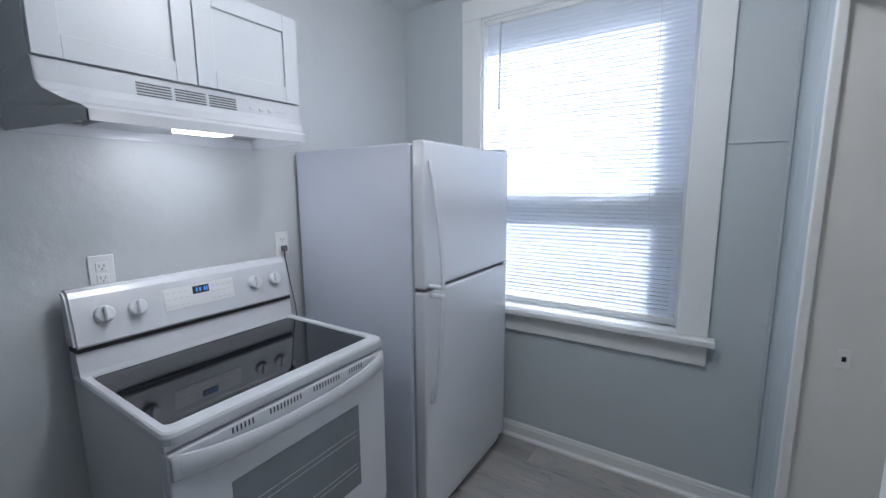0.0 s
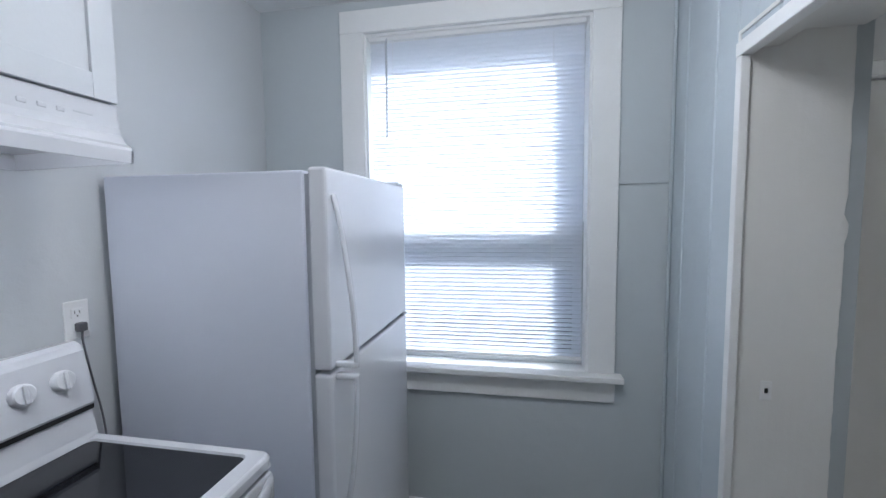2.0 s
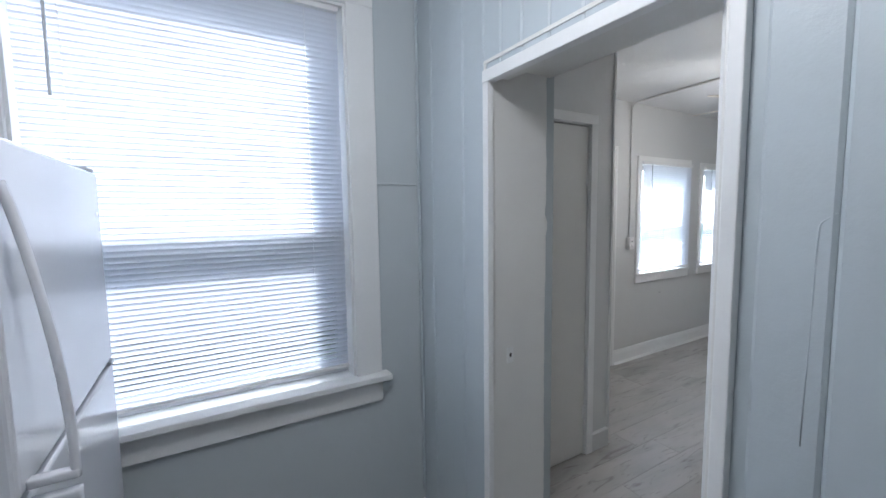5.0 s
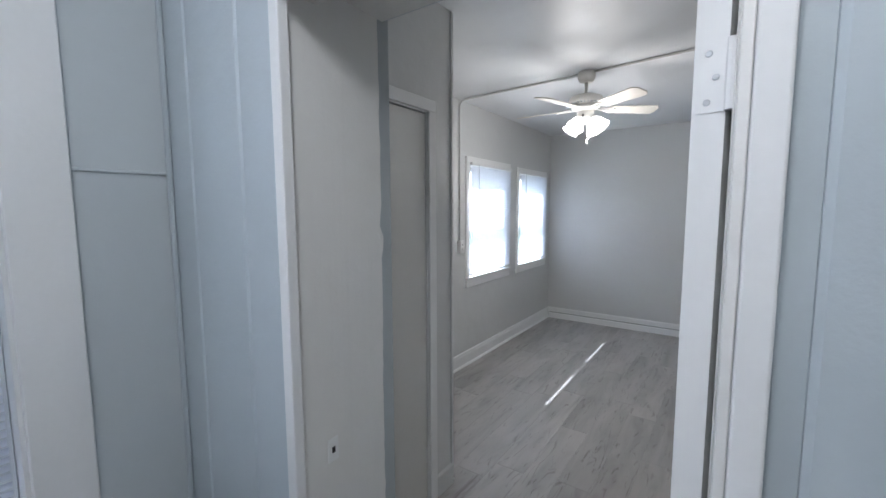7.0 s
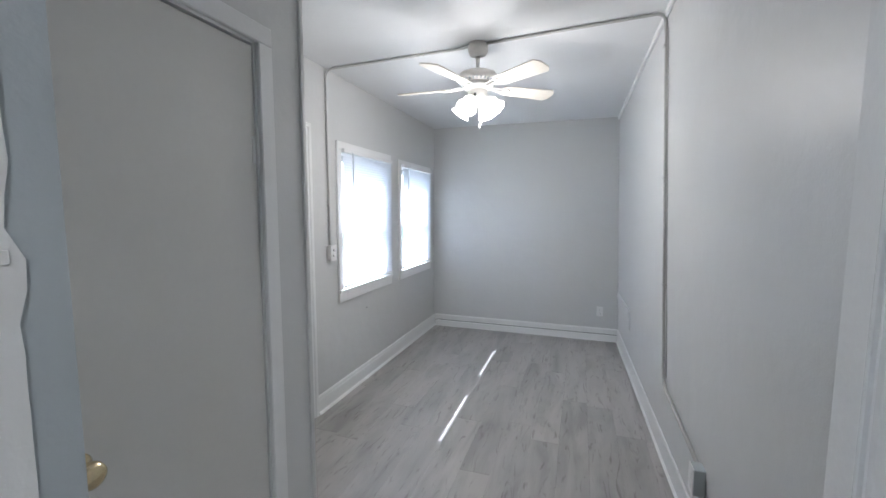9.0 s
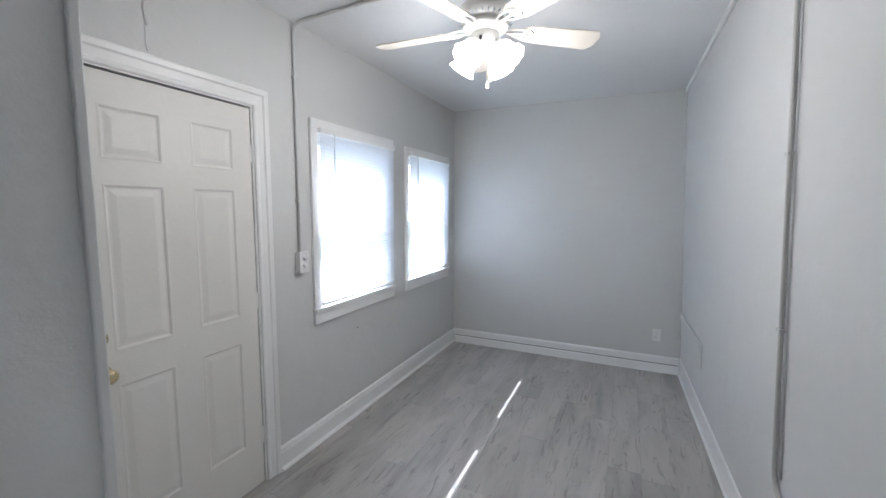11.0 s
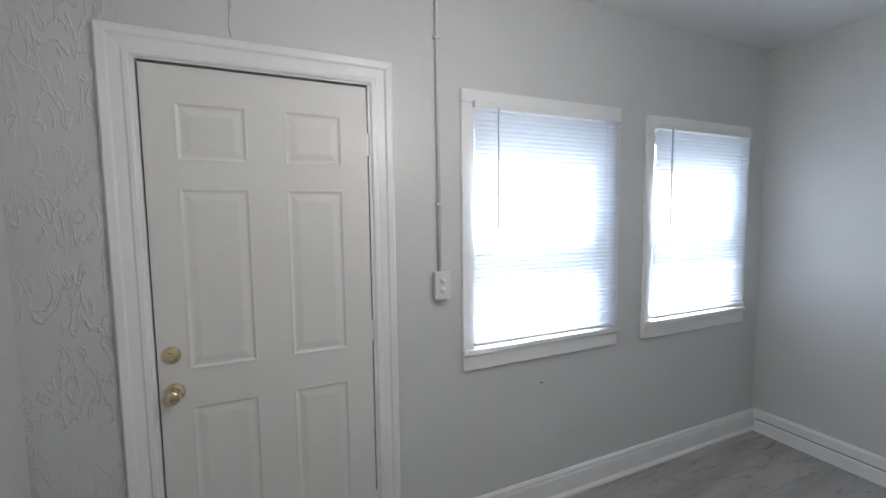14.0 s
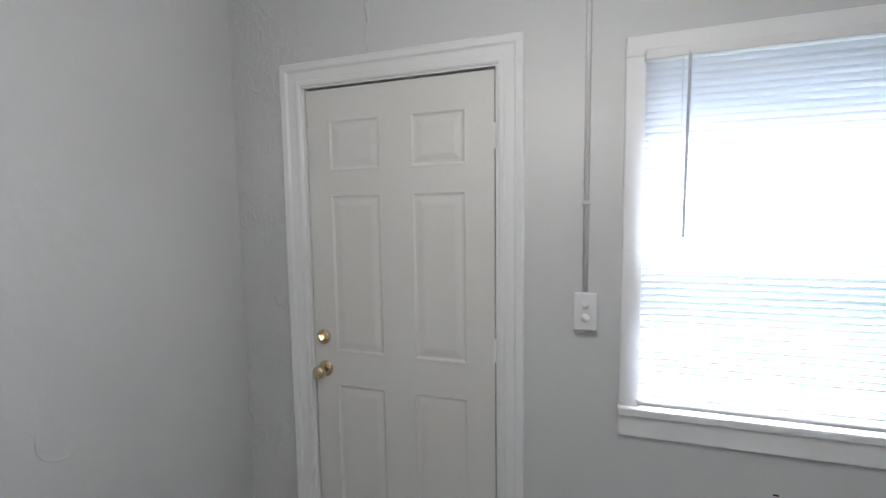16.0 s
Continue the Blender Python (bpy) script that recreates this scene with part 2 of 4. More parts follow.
    l.new(mu.outputs[0], mk.inputs[1])
    l.new(kr.outputs[0], mk.inputs[2])
    l.new(mk.outputs[0], b.inputs["Base Color"])
    b.inputs["Roughness"].default_value = 0.33
    bp = n.new("ShaderNodeBump")
    bp.inputs["Strength"].default_value, bp.inputs["Distance"].default_value = 0.15, 0.001
    l.new(g.outputs["Fac"], bp.inputs["Height"])
    l.new(bp.outputs[0], b.inputs["Normal"])
    return m

PLANK = plank_material()

# ---- mesh helpers ----
def finish(name, bm, material, parent=None, label="", smooth=False):
    bmesh.ops.recalc_face_normals(bm, faces=bm.faces)
    me = bpy.data.meshes.new(name)
    bm.to_mesh(me)
    bm.free()
    me.materials.append(material)
    if smooth:
        for p in me.polygons:
            p.use_smooth = True
    ob = new(name, me)
    if parent is not None:
        ob.parent = parent
    if label:
        ob["label"] = label
    return ob

def part(name, bm, material, parent, label="", smooth=False):
    return finish(name, bm, material, parent, label, smooth)

def thing(name, label, category, at=(0, 0, 0), group="", rz=0.0):
    ob = new(name)
    ob.empty_display_size = 0.05
    ob.matrix_world = pose(*at, 0, 0, rz)
    return tagged(ob, label, category, group)

def box(bm, x0, x1, y0, y1, z0, z1, bevel=0.0, seg=1):
    made = bmesh.ops.create_cube(bm, size=1.0)["verts"]
    for v in made:
        v.co = Vector((x0 + (v.co.x + 0.5) * (x1 - x0), y0 + (v.co.y + 0.5) * (y1 - y0), z0 + (v.co.z + 0.5) * (z1 - z0)))
    if bevel:
        edges = list({e for v in made for e in v.link_edges})
        bmesh.ops.bevel(bm, geom=edges, offset=bevel, segments=seg, profile=0.5, affect="EDGES", clamp_overlap=True)

def boxes(*rows, bevel=0.0, seg=1):
    bm = bmesh.new()
    for r in rows:
        box(bm, *r, bevel=bevel, seg=seg)
    return bm

def prism(bm, profile, a0, a1, axis="x"):
    """A profile of (u, v) points swept along an axis: x: (y, z); y: (x, z); z: (x, y)."""
    def at(u, v, a):
        return {"x": (a, u, v), "y": (u, a, v), "z": (u, v, a)}[axis]
    lo = [bm.verts.new(at(u, v, a0)) for u, v in profile]
    hi = [bm.verts.new(at(u, v, a1)) for u, v in profile]
    n = len(profile)
    for i in range(n):
        bm.faces.new((lo[i], lo[(i + 1) % n], hi[(i + 1) % n], hi[i]))
    bm.faces.new(lo[::-1])
    bm.faces.new(hi)

def lathe(bm, profile, segs=32, m=Matrix.Identity(4), ripple=0.0, lobes=0):
    """Turns (radius, height) about z."""
    rings = []
    last = len(profile) - 1
    for k, (r, z) in enumerate(profile):
        ring = []
        for i in range(segs):
            a = 2 * math.pi * i / segs
            rr = r * (1 + ripple * (k / last) ** 3 * math.cos(lobes * a)) if ripple else r
            ring.append(bm.verts.new(m @ Vector((rr * math.cos(a), rr * math.sin(a), z))))
        rings.append(ring)
    for a, b in zip(rings, rings[1:]):
        for i in range(segs):
            bm.faces.new((a[i], a[(i + 1) % segs], b[(i + 1) % segs], b[i]))
    for ring, (r, z) in ((rings[0], profile[0]), (rings[-1], profile[-1])):
        if not ripple and r > 1e-5:
            bm.faces.new(ring)

def tube(bm, pts, radius, segs=10):
    rings = []
    pts = [Vector(p) for p in pts]
    for i, p in enumerate(pts):
        d = (pts[min(i + 1, len(pts) - 1)] - pts[max(i - 1, 0)]).normalized()
        q = d.to_track_quat("Z", "Y").to_matrix()
        if rings:
            # keep the rings turned alike
            u = (prev_u - d * prev_u.dot(d)).normalized()
        else:
            u = q @ Vector((1, 0, 0))
        prev_u = u
        w = d.cross(u)
        rings.append([bm.verts.new(p + radius * (math.cos(2 * math.pi * k / segs) * u + math.sin(2 * math.pi * k / segs) * w)) for k in range(segs)])
    for a, b in zip(rings, rings[1:]):
        for i in range(segs):
            bm.faces.new((a[i], a[(i + 1) % segs], b[(i + 1) % segs], b[i]))
    bm.faces.new(rings[0])
    bm.faces.new(rings[-1])

def curve_pts(pts, radius, n=6):
    """Rounds the corners of a line."""
    pts = [Vector(p) for p in pts]
    out = [pts[0]]
    for a, b, c in zip(pts, pts[1:], pts[2:]):
        r = min(radius, (a - b).length * 0.45, (c - b).length * 0.45)
        s, e = b + (a - b).normalized() * r, b + (c - b).normalized() * r
        for i in range(n + 1):
            t = i / n
            out.append(s * (1 - t) ** 2 + b * 2 * t * (1 - t) + e * t * t)
    out.append(pts[-1])
    return out

def structure(name, bm, material, label="", parent=None):
    ob = finish(name, bm, material, parent)
    if parent is None:
        tagged(ob, label, "", "", "structure")
    elif label:
        ob["label"] = label
    return ob

# ---- the shell ----
H, H2 = 2.55, 2.56
KW, KE = -0.89, 1.04            # kitchen, west and east faces
KN, KS = 3.22, -1.3             # kitchen, window wall and the wall behind
ON, OS, OH = 2.69, 1.921, 2.045  # the opening's two sides and its head
JE = 1.375                       # far side of the thick wall
CY = 3.145                      # closet wall
JX = 2.345                      # west wall beyond the closet
N2, S2, E2 = 4.02, 1.80, 6.13   # big room
TH = 0.22

# windows: x0, x1, z0, z1 of the hole
KWIN = (-0.345, 0.705, 0.80, 2.395)
WIN1 = (3.935, 4.76, 0.885, 2.00)
WIN2 = (5.075, 5.885, 0.885, 1.99)
DOOR = (2.68, 3.48, 0.0, 2.045)

wk = structure("wall_kitchen_window", boxes(
    (KW - TH, KWIN[0], KN, KN + TH, 0, H + 0.1), (KWIN[1], KE + 0.1, KN, KN + TH, 0, H + 0.1),
    (KWIN[0], KWIN[1], KN, KN + TH, 0, KWIN[2] - 0.02), (KWIN[0], KWIN[1], KN, KN + TH, KWIN[3], H + 0.1)), KITCHEN_PAINT, "blue-grey painted plaster wall round the kitchen window")
structure("wall_kitchen_west", boxes((KW - TH, KW, KS - TH, KN, 0, H + 0.1)), WEST_PAINT, "grey painted plaster wall behind the stove")
structure("wall_kitchen_south", boxes((KW, KE + 0.4, KS - TH, KS, 0, H + 0.1)), KITCHEN_PAINT, "plain painted wall closing the kitchen")
wall_ke = structure("wall_kitchen_east", boxes(
    (KE + 0.016, JE, ON + 0.012, KN + 0.06, 0, H + 0.1), (KE + 0.016, 1.15, KS, OS - 0.012, 0, H + 0.1),
    (KE + 0.016, JE, OS - 0.012, ON + 0.012, OH + 0.012, H + 0.1)), BOARD_PAINT, "boarded partition wall painted pale blue")
closet_wall = structure("wall_closet", boxes((JX - 0.1, JX, CY + 0.1, N2, 0, H2 + 0.1)), ROOM_PAINT, "light grey painted wall round the closet")
for row in ((JE, 1.49, CY, CY + 0.1, 0, H2 + 0.1), (2.134, JX, CY, CY + 0.1, 0, H2 + 0.1), (1.49, 2.134, CY, CY + 0.1, 2.028, H2 + 0.1),
            (1.31, JE, KN + 0.06, N2, 0, H2 + 0.1), (JE, JX - 0.1, 3.9, N2, 0, H2 + 0.1)):
    structure("wall_section", boxes(row), ROOM_PAINT, parent=closet_wall)
# out of view; placed and raised to keep sun off the kitchen blind's east strip
structure("sun_block_wall", boxes((0.98, 1.309, KN + TH, N2 + TH, 0, 4.2)), SIDING, "unseen outer wall block added to shade the kitchen blind's east side")
structure("wall_north", boxes(
    (DOOR[1], WIN1[0], N2, N2 + TH, 0, H2 + 0.1), (WIN1[1], WIN2[0], N2, N2 + TH, 0, H2 + 0.1), (WIN2[1], E2 + TH, N2, N2 + TH, 0, H2 + 0.1),
    (DOOR[0], DOOR[1], N2, N2 + TH, DOOR[3], H2 + 0.1),
    (WIN1[0], WIN1[1], N2, N2 + TH, 0, WIN1[2] - 0.02), (WIN1[0], WIN1[1], N2, N2 + TH, WIN1[3], H2 + 0.1),
    (WIN2[0], WIN2[1], N2, N2 + TH, 0, WIN2[2] - 0.02), (WIN2[0], WIN2[1], N2, N2 + TH, WIN2[3], H2 + 0.1)), ROOM_PAINT, "light grey painted outer wall with two windows")
structure("wall_north_rough", boxes((1.31, DOOR[0], N2, N2 + TH, 0, H2 + 0.1)), ROUGH_PAINT, "light grey painted wall with rough trowelled plaster")
structure("wall_east", boxes((E2, E2 + TH, S2 - TH, N2, 0, H2 + 0.1)), ROOM_PAINT, "light grey painted end wall")
def SY(x, z):
    """The face of the old, leaning long wall."""
    lo = 1.655 + 0.032 * max(0.0, x - 3.2)
    hi = 1.805 + 0.008 * max(0.0, x - 3.2)
    return lo + (hi - lo) * z / 2.56

bm = bmesh.new()
xs_ = [1.151, 3.2, 4.2, 5.2, E2]
zs_ = [0, 0.64, 1.28, 1.92, 2.56, H2 + 0.1]
g_ = [[bm.verts.new((x, SY(x, z), z)) for z in zs_] for x in xs_]
b_ = [[bm.verts.new((x, 1.40, z)) for z in zs_] for x in xs_]
for i in range(4):
    for j in range(5):
        bm.faces.new((g_[i][j], g_[i + 1][j], g_[i + 1][j + 1], g_[i][j + 1]))
        bm.faces.new((b_[i][j], b_[i][j + 1], b_[i + 1][j + 1], b_[i + 1][j]))
    bm.faces.new((g_[i][0], b_[i][0], b_[i + 1][0], g_[i + 1][0]))
    bm.faces.new((g_[i][5], g_[i + 1][5], b_[i + 1][5], b_[i][5]))
for i in (0, 4):
    for j in range(5):
        bm.faces.new((g_[i][j], g_[i][j + 1], b_[i][j + 1], b_[i][j]))
structure("wall_south", bm, ROOM_PAINT, "light grey painted long wall, slightly leaning")
structure("ceiling", boxes((KW - TH, KE + 0.016, KS - TH, KN + TH, H, H + 0.12)), CEILING_PAINT, "white painted kitchen ceiling")
structure("ceiling_room", boxes((KE + 0.016, E2 + TH, S2 - TH, N2 + TH, H2, H2 + 0.12)), CEILING_PAINT, "white painted ceiling of the long room")
floor = structure("floor", boxes((KW - TH, E2 + TH, KS - TH, N2 + TH, -0.15, -0.008)), VOIDDARK, "grey oak plank floor")
structure("ground", boxes((-400, 400, -400, 400, -0.6, -0.45)), GRASS, "grass around the house")

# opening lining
# end strip, darker than the lining and the closet wall beside it
structure("wall_end", boxes((1.317, JE, ON + 0.003, ON + 0.0119, 0, OH + 0.012)), END_GREY, "darker blue-grey end of the partition", wall_ke)
frame_o = structure("opening_lining", boxes(
    (KE - 0.004, 1.313, ON, ON + 0.012, 0, OH), bevel=0.0), JAMB, "cream white painted lining of the wide doorway with old drips")
structure("lining_south", boxes((KE + 0.004, 1.15, OS - 0.012, OS, 0, OH), (KE + 0.045, 1.095, OS, OS + 0.003, 0, OH - 0.03), bevel=0.0015), JAMB, parent=frame_o)
structure("lining_head", boxes((KE - 0.004, 1.352, OS - 0.012, ON + 0.012, OH, OH + 0.012)), JAMB, parent=frame_o)
structure("door_stop", boxes((KE + 0.0285, KE + 0.10, OS + 0.014, ON - 0.001, OH - 0.042, OH), bevel=0.002), JAMB, parent=frame_o)
bm = bmesh.new()
re_ = random.Random(21)
fr_, bk_ = [], []
for k in range(70):
    z = OH * k / 69
    x = 1.332 + re_.uniform(-0.0018, 0.0018) + 0.002 * math.sin(z * 5) + (0.006 if 1.44 < z < 1.50 else 0) - (0.005 if 1.50 <= z < 1.56 else 0)
    fr_.append(bm.verts.new((x, ON, z)))
    bk_.append(bm.verts.new((x, ON + 0.0028, z)))
a0 = [bm.verts.new((1.313, ON, OH * k / 69)) for k in range(70)]
for k in range(69):
    bm.faces.new((a0[k], fr_[k], fr_[k + 1], a0[k + 1]))
    bm.faces.new((fr_[k], bk_[k], bk_[k + 1], fr_[k + 1]))
structure("paint_edge", bm, JAMB, parent=frame_o)
structure("paint_chip", boxes((1.322, 1.329, ON - 0.002, ON - 0.0005, 1.478, 1.492), bevel=0.0007), JAMB, parent=frame_o)
structure("edge_trim", boxes((KE - 0.006, KE + 0.020, ON - 0.014, ON + 0.018, 0, OH - 0.0635), (KE - 0.008, KE + 0.028, OS - 0.052, ON + 0.018, OH - 0.063, OH - 0.02), (KE - 0.012, KE + 0.0155, 1.878, OS - 0.0125, 0, OH - 0.0635), bevel=0.003, seg=2), TRIM, parent=frame_o)
strike = thing("strike_plate", "small brass strike plate in the painted door lining", "strike plate", (1.148, ON - 0.002, 0.969))
part("plate", boxes((-0.016, 0.016, -0.001, 0.002, -0.03, 0.03), bevel=0.0008), TRIM, strike, "painted over plate")
part("latch_hole", boxes((-0.005, 0.005, -0.003, -0.001, -0.008, 0.008), bevel=0.001), BLACK, strike)

# trims round windows, doors
def casing(bm, x0, x1, z0, z1, w, y, t=0.018, bottom=False, mould=False):
    """Flat boards round a hole on a wall that faces -y."""
    rows = [(x0 - w, x0, y - t, y, z0, z1), (x1, x1 + w, y - t, y, z0, z1), (x0 - w, x1 + w, y - t, y, z1, z1 + w)]
    if bottom:
        rows.append((x0 - w, x1 + w, y - t, y, z0 - w, z0))
    for r in rows:
        box(bm, *r, bevel=0.003)

def mitred_moulding(bm, x0, x1, z0, z1, w, y):
    """A moulded door casing with mitred corners; profile steps across its width."""
    prof = [(0.0, 0.0), (0.0, 0.010), (0.006, 0.014), (0.018, 0.014), (0.024, 0.010), (w * 0.62, 0.013), (w * 0.70, 0.020), (w * 0.93, 0.023), (w, 0.018), (w, 0.0)]
    path = [(x0, z0, -1, 0), (x0, z1, -1, 1), (x1, z1, 1, 1), (x1, z0, 1, 0)]
    rings = []
    for x, z, sx, sz in path:
        rings.append([bm.verts.new((x + sx * u, y - d, z + sz * u)) for u, d in prof])
    n = len(prof)
    for a, b in zip(rings, rings[1:]):
        for i in range(n - 1):
            bm.faces.new((a[i], a[i + 1], b[i + 1], b[i]))
    bm.faces.new(rings[0])
    bm.faces.new(rings[-1])

def window(name, hole, y, wcase, sill_over, apron_h, apron_x, head_w, label, meet, screen=True):
    x0, x1, z0, z1 = hole
    root = new(name)
    tagged(root, label, "window", "", "structure")
    bm = bmesh.new()
    box(bm, x0 - wcase, x0 + 0.004, y - 0.02, y - 0.001, z0, z1, bevel=0.003)
    box(bm, x1 - 0.004, x1 + wcase, y - 0.02, y - 0.001, z0, z1, bevel=0.003)
    box(bm, x0 - wcase, x1 + wcase, y - 0.022, y - 0.001, z1, z1 + head_w, bevel=0.003)
    part("window_frame", bm, TRIM, root, "white painted flat casing")
    part("window_sill", boxes((x0 - wcase - sill_over, x1 + wcase + sill_over, y - 0.07 if sill_over > 0.02 else y - 0.035, y - 0.0005, z0 - 0.028, z0), (x0 + 0.001, x1 - 0.001, y - 0.001, y + TH, z0 - 0.02, z0 - 0.0003), bevel=0.005, seg=2), TRIM, root, "white painted window stool")
    part("apron", boxes((x0 - wcase + apron_x, x1 + wcase - apron_x, y - 0.022, y - 0.001, z0 - 0.029 - apron_h, z0 - 0.029), bevel=0.002), TRIM, root)
    bm = bmesh.new()
    for r in ((x0, x0 + 0.012, y + 0.001, y + TH, z0, z1), (x1 - 0.012, x1, y + 0.001, y + TH, z0, z1), (x0 + 0.012, x1 - 0.012, y + 0.001, y + TH, z1 - 0.012, z1)):
        box(bm, *r)
    part("jamb", bm, TRIM, root)
    a, b = x0 + 0.013, x1 - 0.013
    for nm, lo, hi, yy in (("lower_sash", z0 + 0.002, meet + 0.02, y + 0.085), ("upper_sash", meet - 0.02, z1 - 0.013, y + 0.125)):
        s = part(nm, boxes((a, a + 0.045, yy, yy + 0.034, lo, hi), (b - 0.045, b, yy, yy + 0.034, lo, hi), (a + 0.045, b - 0.045, yy, yy + 0.034, lo, lo + (0.06 if nm == "lower_sash" else 0.038)), (a + 0.045, b - 0.045, yy, yy + 0.034, hi - 0.05, hi), bevel=0.002), SASH, root)
        g = part("pane", boxes((a + 0.04, b - 0.04, yy + 0.015, yy + 0.019, lo + 0.03, hi - 0.03)), GLASS, s)
        g.visible_shadow = False
    # hidden bar added outside the sashes; its shadow widens the dark band on the blind
    part("shadow_bar", boxes((a, b, y + 0.160, y + 0.180, meet - 0.055, meet + 0.055), bevel=0.002), SASH, root)
    if screen:
        sc = part("insect_screen", boxes((a, b, y + TH - 0.025, y + TH - 0.024, z0 + 0.01, meet)), SCREEN, root)
        # added sheet, never visible, cuts the sun through the upper sash
        part("dimming_sheet", boxes((a, b, y + TH - 0.015, y + TH - 0.014, meet + 0.002, z1 - 0.014)), UPPER_DIM, root)
    return root

def blind(name, label, x0, x1, z0, z1, y, tilt, wand_x, wand_len, group, material=None):
    """A mini blind: head rail, curved slats, bottom rail, ladder cords and wand."""
    root = thing(name, label, "blind", ((x0 + x1) / 2, y, z0), group)
    hw = (x1 - x0) / 2
    hh = z1 - z0
    part("head_rail", boxes((-hw, hw, -0.014, 0.014, hh - 0.03, hh), bevel=0.002), PLASTIC, root, "white head rail")
    part("bottom_rail", boxes((-hw, hw, -0.012, 0.012, 0, 0.014), bevel=0.004, seg=2), PLASTIC, root)
    me = None
    pitch = 0.0205
    n = int((hh - 0.05) / pitch)
    pitch = (hh - 0.05) / n
    bm = bmesh.new()
    cs = []
    for k in range(5):
        u = (k / 4 - 0.5) * 0.025
        cs.append((u, 0.0022 * (1 - (2 * u / 0.025) ** 2)))
    ca, sa = math.cos(tilt), math.sin(tilt)
    pts = [(u * ca - w * sa, u * sa + w * ca) for u, w in cs]
    xs = [-hw + 0.004, hw - 0.004]
    grid = [[bm.verts.new((x, u, w)) for u, w in pts] for x in xs]
    for k in range(4):
        bm.faces.new((grid[0][k], grid[1][k], grid[1][k + 1], grid[0][k + 1]))
    first = part("slat", bm, material or SLAT, root, smooth=True)
    rnd = random.Random(len(name) + int(x0 * 10))
    for i in range(n):
        o = first if i == 0 else new("slat", first.data)
        o.parent = root
        o.matrix_basis = pose(rnd.uniform(-0.001, 0.001), 0, 0.022 + i * pitch, rnd.uniform(-1.2, 1.2), rnd.uniform(-0.05, 0.05), 0)
    for cx in (-hw + 0.10, hw - 0.10) if hw < 0.46 else (-hw + 0.12, hw - 0.14):
        bm = bmesh.new()
        for yy in (-0.0125, 0.0125):
            tube(bm, [(cx, yy, 0.01), (cx, yy, hh - 0.02)], 0.0008, 4)
        part("ladder_cord", bm, PLASTIC, root)
    bm = bmesh.new()
    tube(bm, [(wand_x - (x0 + x1) / 2, -0.022, hh - 0.03), (wand_x - (x0 + x1) / 2 - 0.004, -0.026, hh - 0.05 - wand_len)], 0.0045, 6)
    tube(bm, [(wand_x - (x0 + x1) / 2, -0.012, hh - 0.018), (wand_x - (x0 + x1) / 2, -0.022, hh - 0.032)], 0.002, 6)
    part("wand", bm, GREYPRINT, root, "clear plastic tilt wand")
    return root

window("window_1", KWIN, KN, 0.115, 0.03, 0.105, 0.0, 0.105, "tall double hung kitchen window with wide white painted casing", 1.47)
window("window_2", WIN1, N2, 0.06, 0.004, 0.071, 0.0, 0.06, "double hung window with white painted casing in the long room", 1.44, False)
window("window_3", WIN2, N2, 0.055, 0.004, 0.071, 0.0, 0.055, "double hung window with white painted casing in the long room", 1.44, False)
blind("window_blind", "white vinyl mini blind lowered and nearly closed in the kitchen window", KWIN[0] + 0.018, KWIN[1] - 0.024, 0.840, 2.393, KN + 0.03, radians(-57), -0.235, 0.44, "window blinds", KITCHEN_SLAT)
blind("window_blind", "white vinyl mini blind lowered over the window beside the door", 3.925, 4.79, 0.904, 2.005, N2 - 0.04, radians(-57), 4.04, 0.51, "window blinds")
blind("window_blind", "white vinyl mini blind lowered over the narrower window", 5.06, 5.90, 0.904, 1.998, N2 - 0.04, radians(-57), 5.165, 0.51, "window blinds")

# entry door casing
bm = bmesh.new()
mitred_moulding(bm, DOOR[0] + 0.006, DOOR[1] - 0.006, 0, DOOR[3] - 0.010, 0.089, N2)
dc = structure("door_casing", bm, TRIM, "white moulded casing round the entry door")
structure("door_jamb", boxes((DOOR[0], DOOR[0] + 0.016, N2 - 0.001, N2 + TH, 0, DOOR[3]), (DOOR[1] - 0.016, DOOR[1], N2 - 0.001, N2 + TH, 0, DOOR[3]), (DOOR[0] + 0.016, DOOR[1] - 0.016, N2 - 0.001, N2 + TH, DOOR[3] - 0.016, DOOR[3]), (DOOR[0] + 0.016, DOOR[1] - 0.016, N2 + 0.0585, N2 + TH, 0, 0.015)), TRIM, parent=dc)
# closet door casing
cc = structure("closet_casing", boxes((2.130, 2.187, CY - 0.018, CY - 0.001, 0, 2.024), (1.442, 1.495, CY - 0.018, CY - 0.001, 0, 2.024), (1.442, 2.187, CY - 0.018, CY - 0.001, 2.024, 2.080), bevel=0.003), TRIM, "white flat casing round the closet door")
structure("closet_jamb", boxes((1.4905, 1.499, CY - 0.001, CY + 0.1, 0, 2.027), (2.1255, 2.1335, CY - 0.001, CY + 0.1, 0, 2.027), (1.499, 2.1255, CY - 0.001, CY + 0.1, 2.018, 2.0265)), TRIM, parent=cc)

# baseboards
def sheared(rows, bevel=0.0):
    """Boxes whose y is counted from the leaning long wall."""
    bm = boxes(*rows, bevel=bevel)
    for v in bm.verts:
        v.co.y += SY(v.co.x, v.co.z)
    return bm

def base_x(bm, x0, x1, y, side, h=0.141):
    """Along x on a wall at y; side +1 when the room lies towards +y."""
    s = side
    prism(bm, [(y, 0), (y + s * 0.030, 0), (y + s * 0.028, 0.010), (y + s * 0.018, 0.018), (y + s * 0.015, 0.022), (y + s * 0.015, h * 0.74), (y + s * 0.011, h * 0.84), (y + s * 0.012, h * 0.90), (y + s * 0.006, h * 0.99), (y, h)], x0, x1, "x")

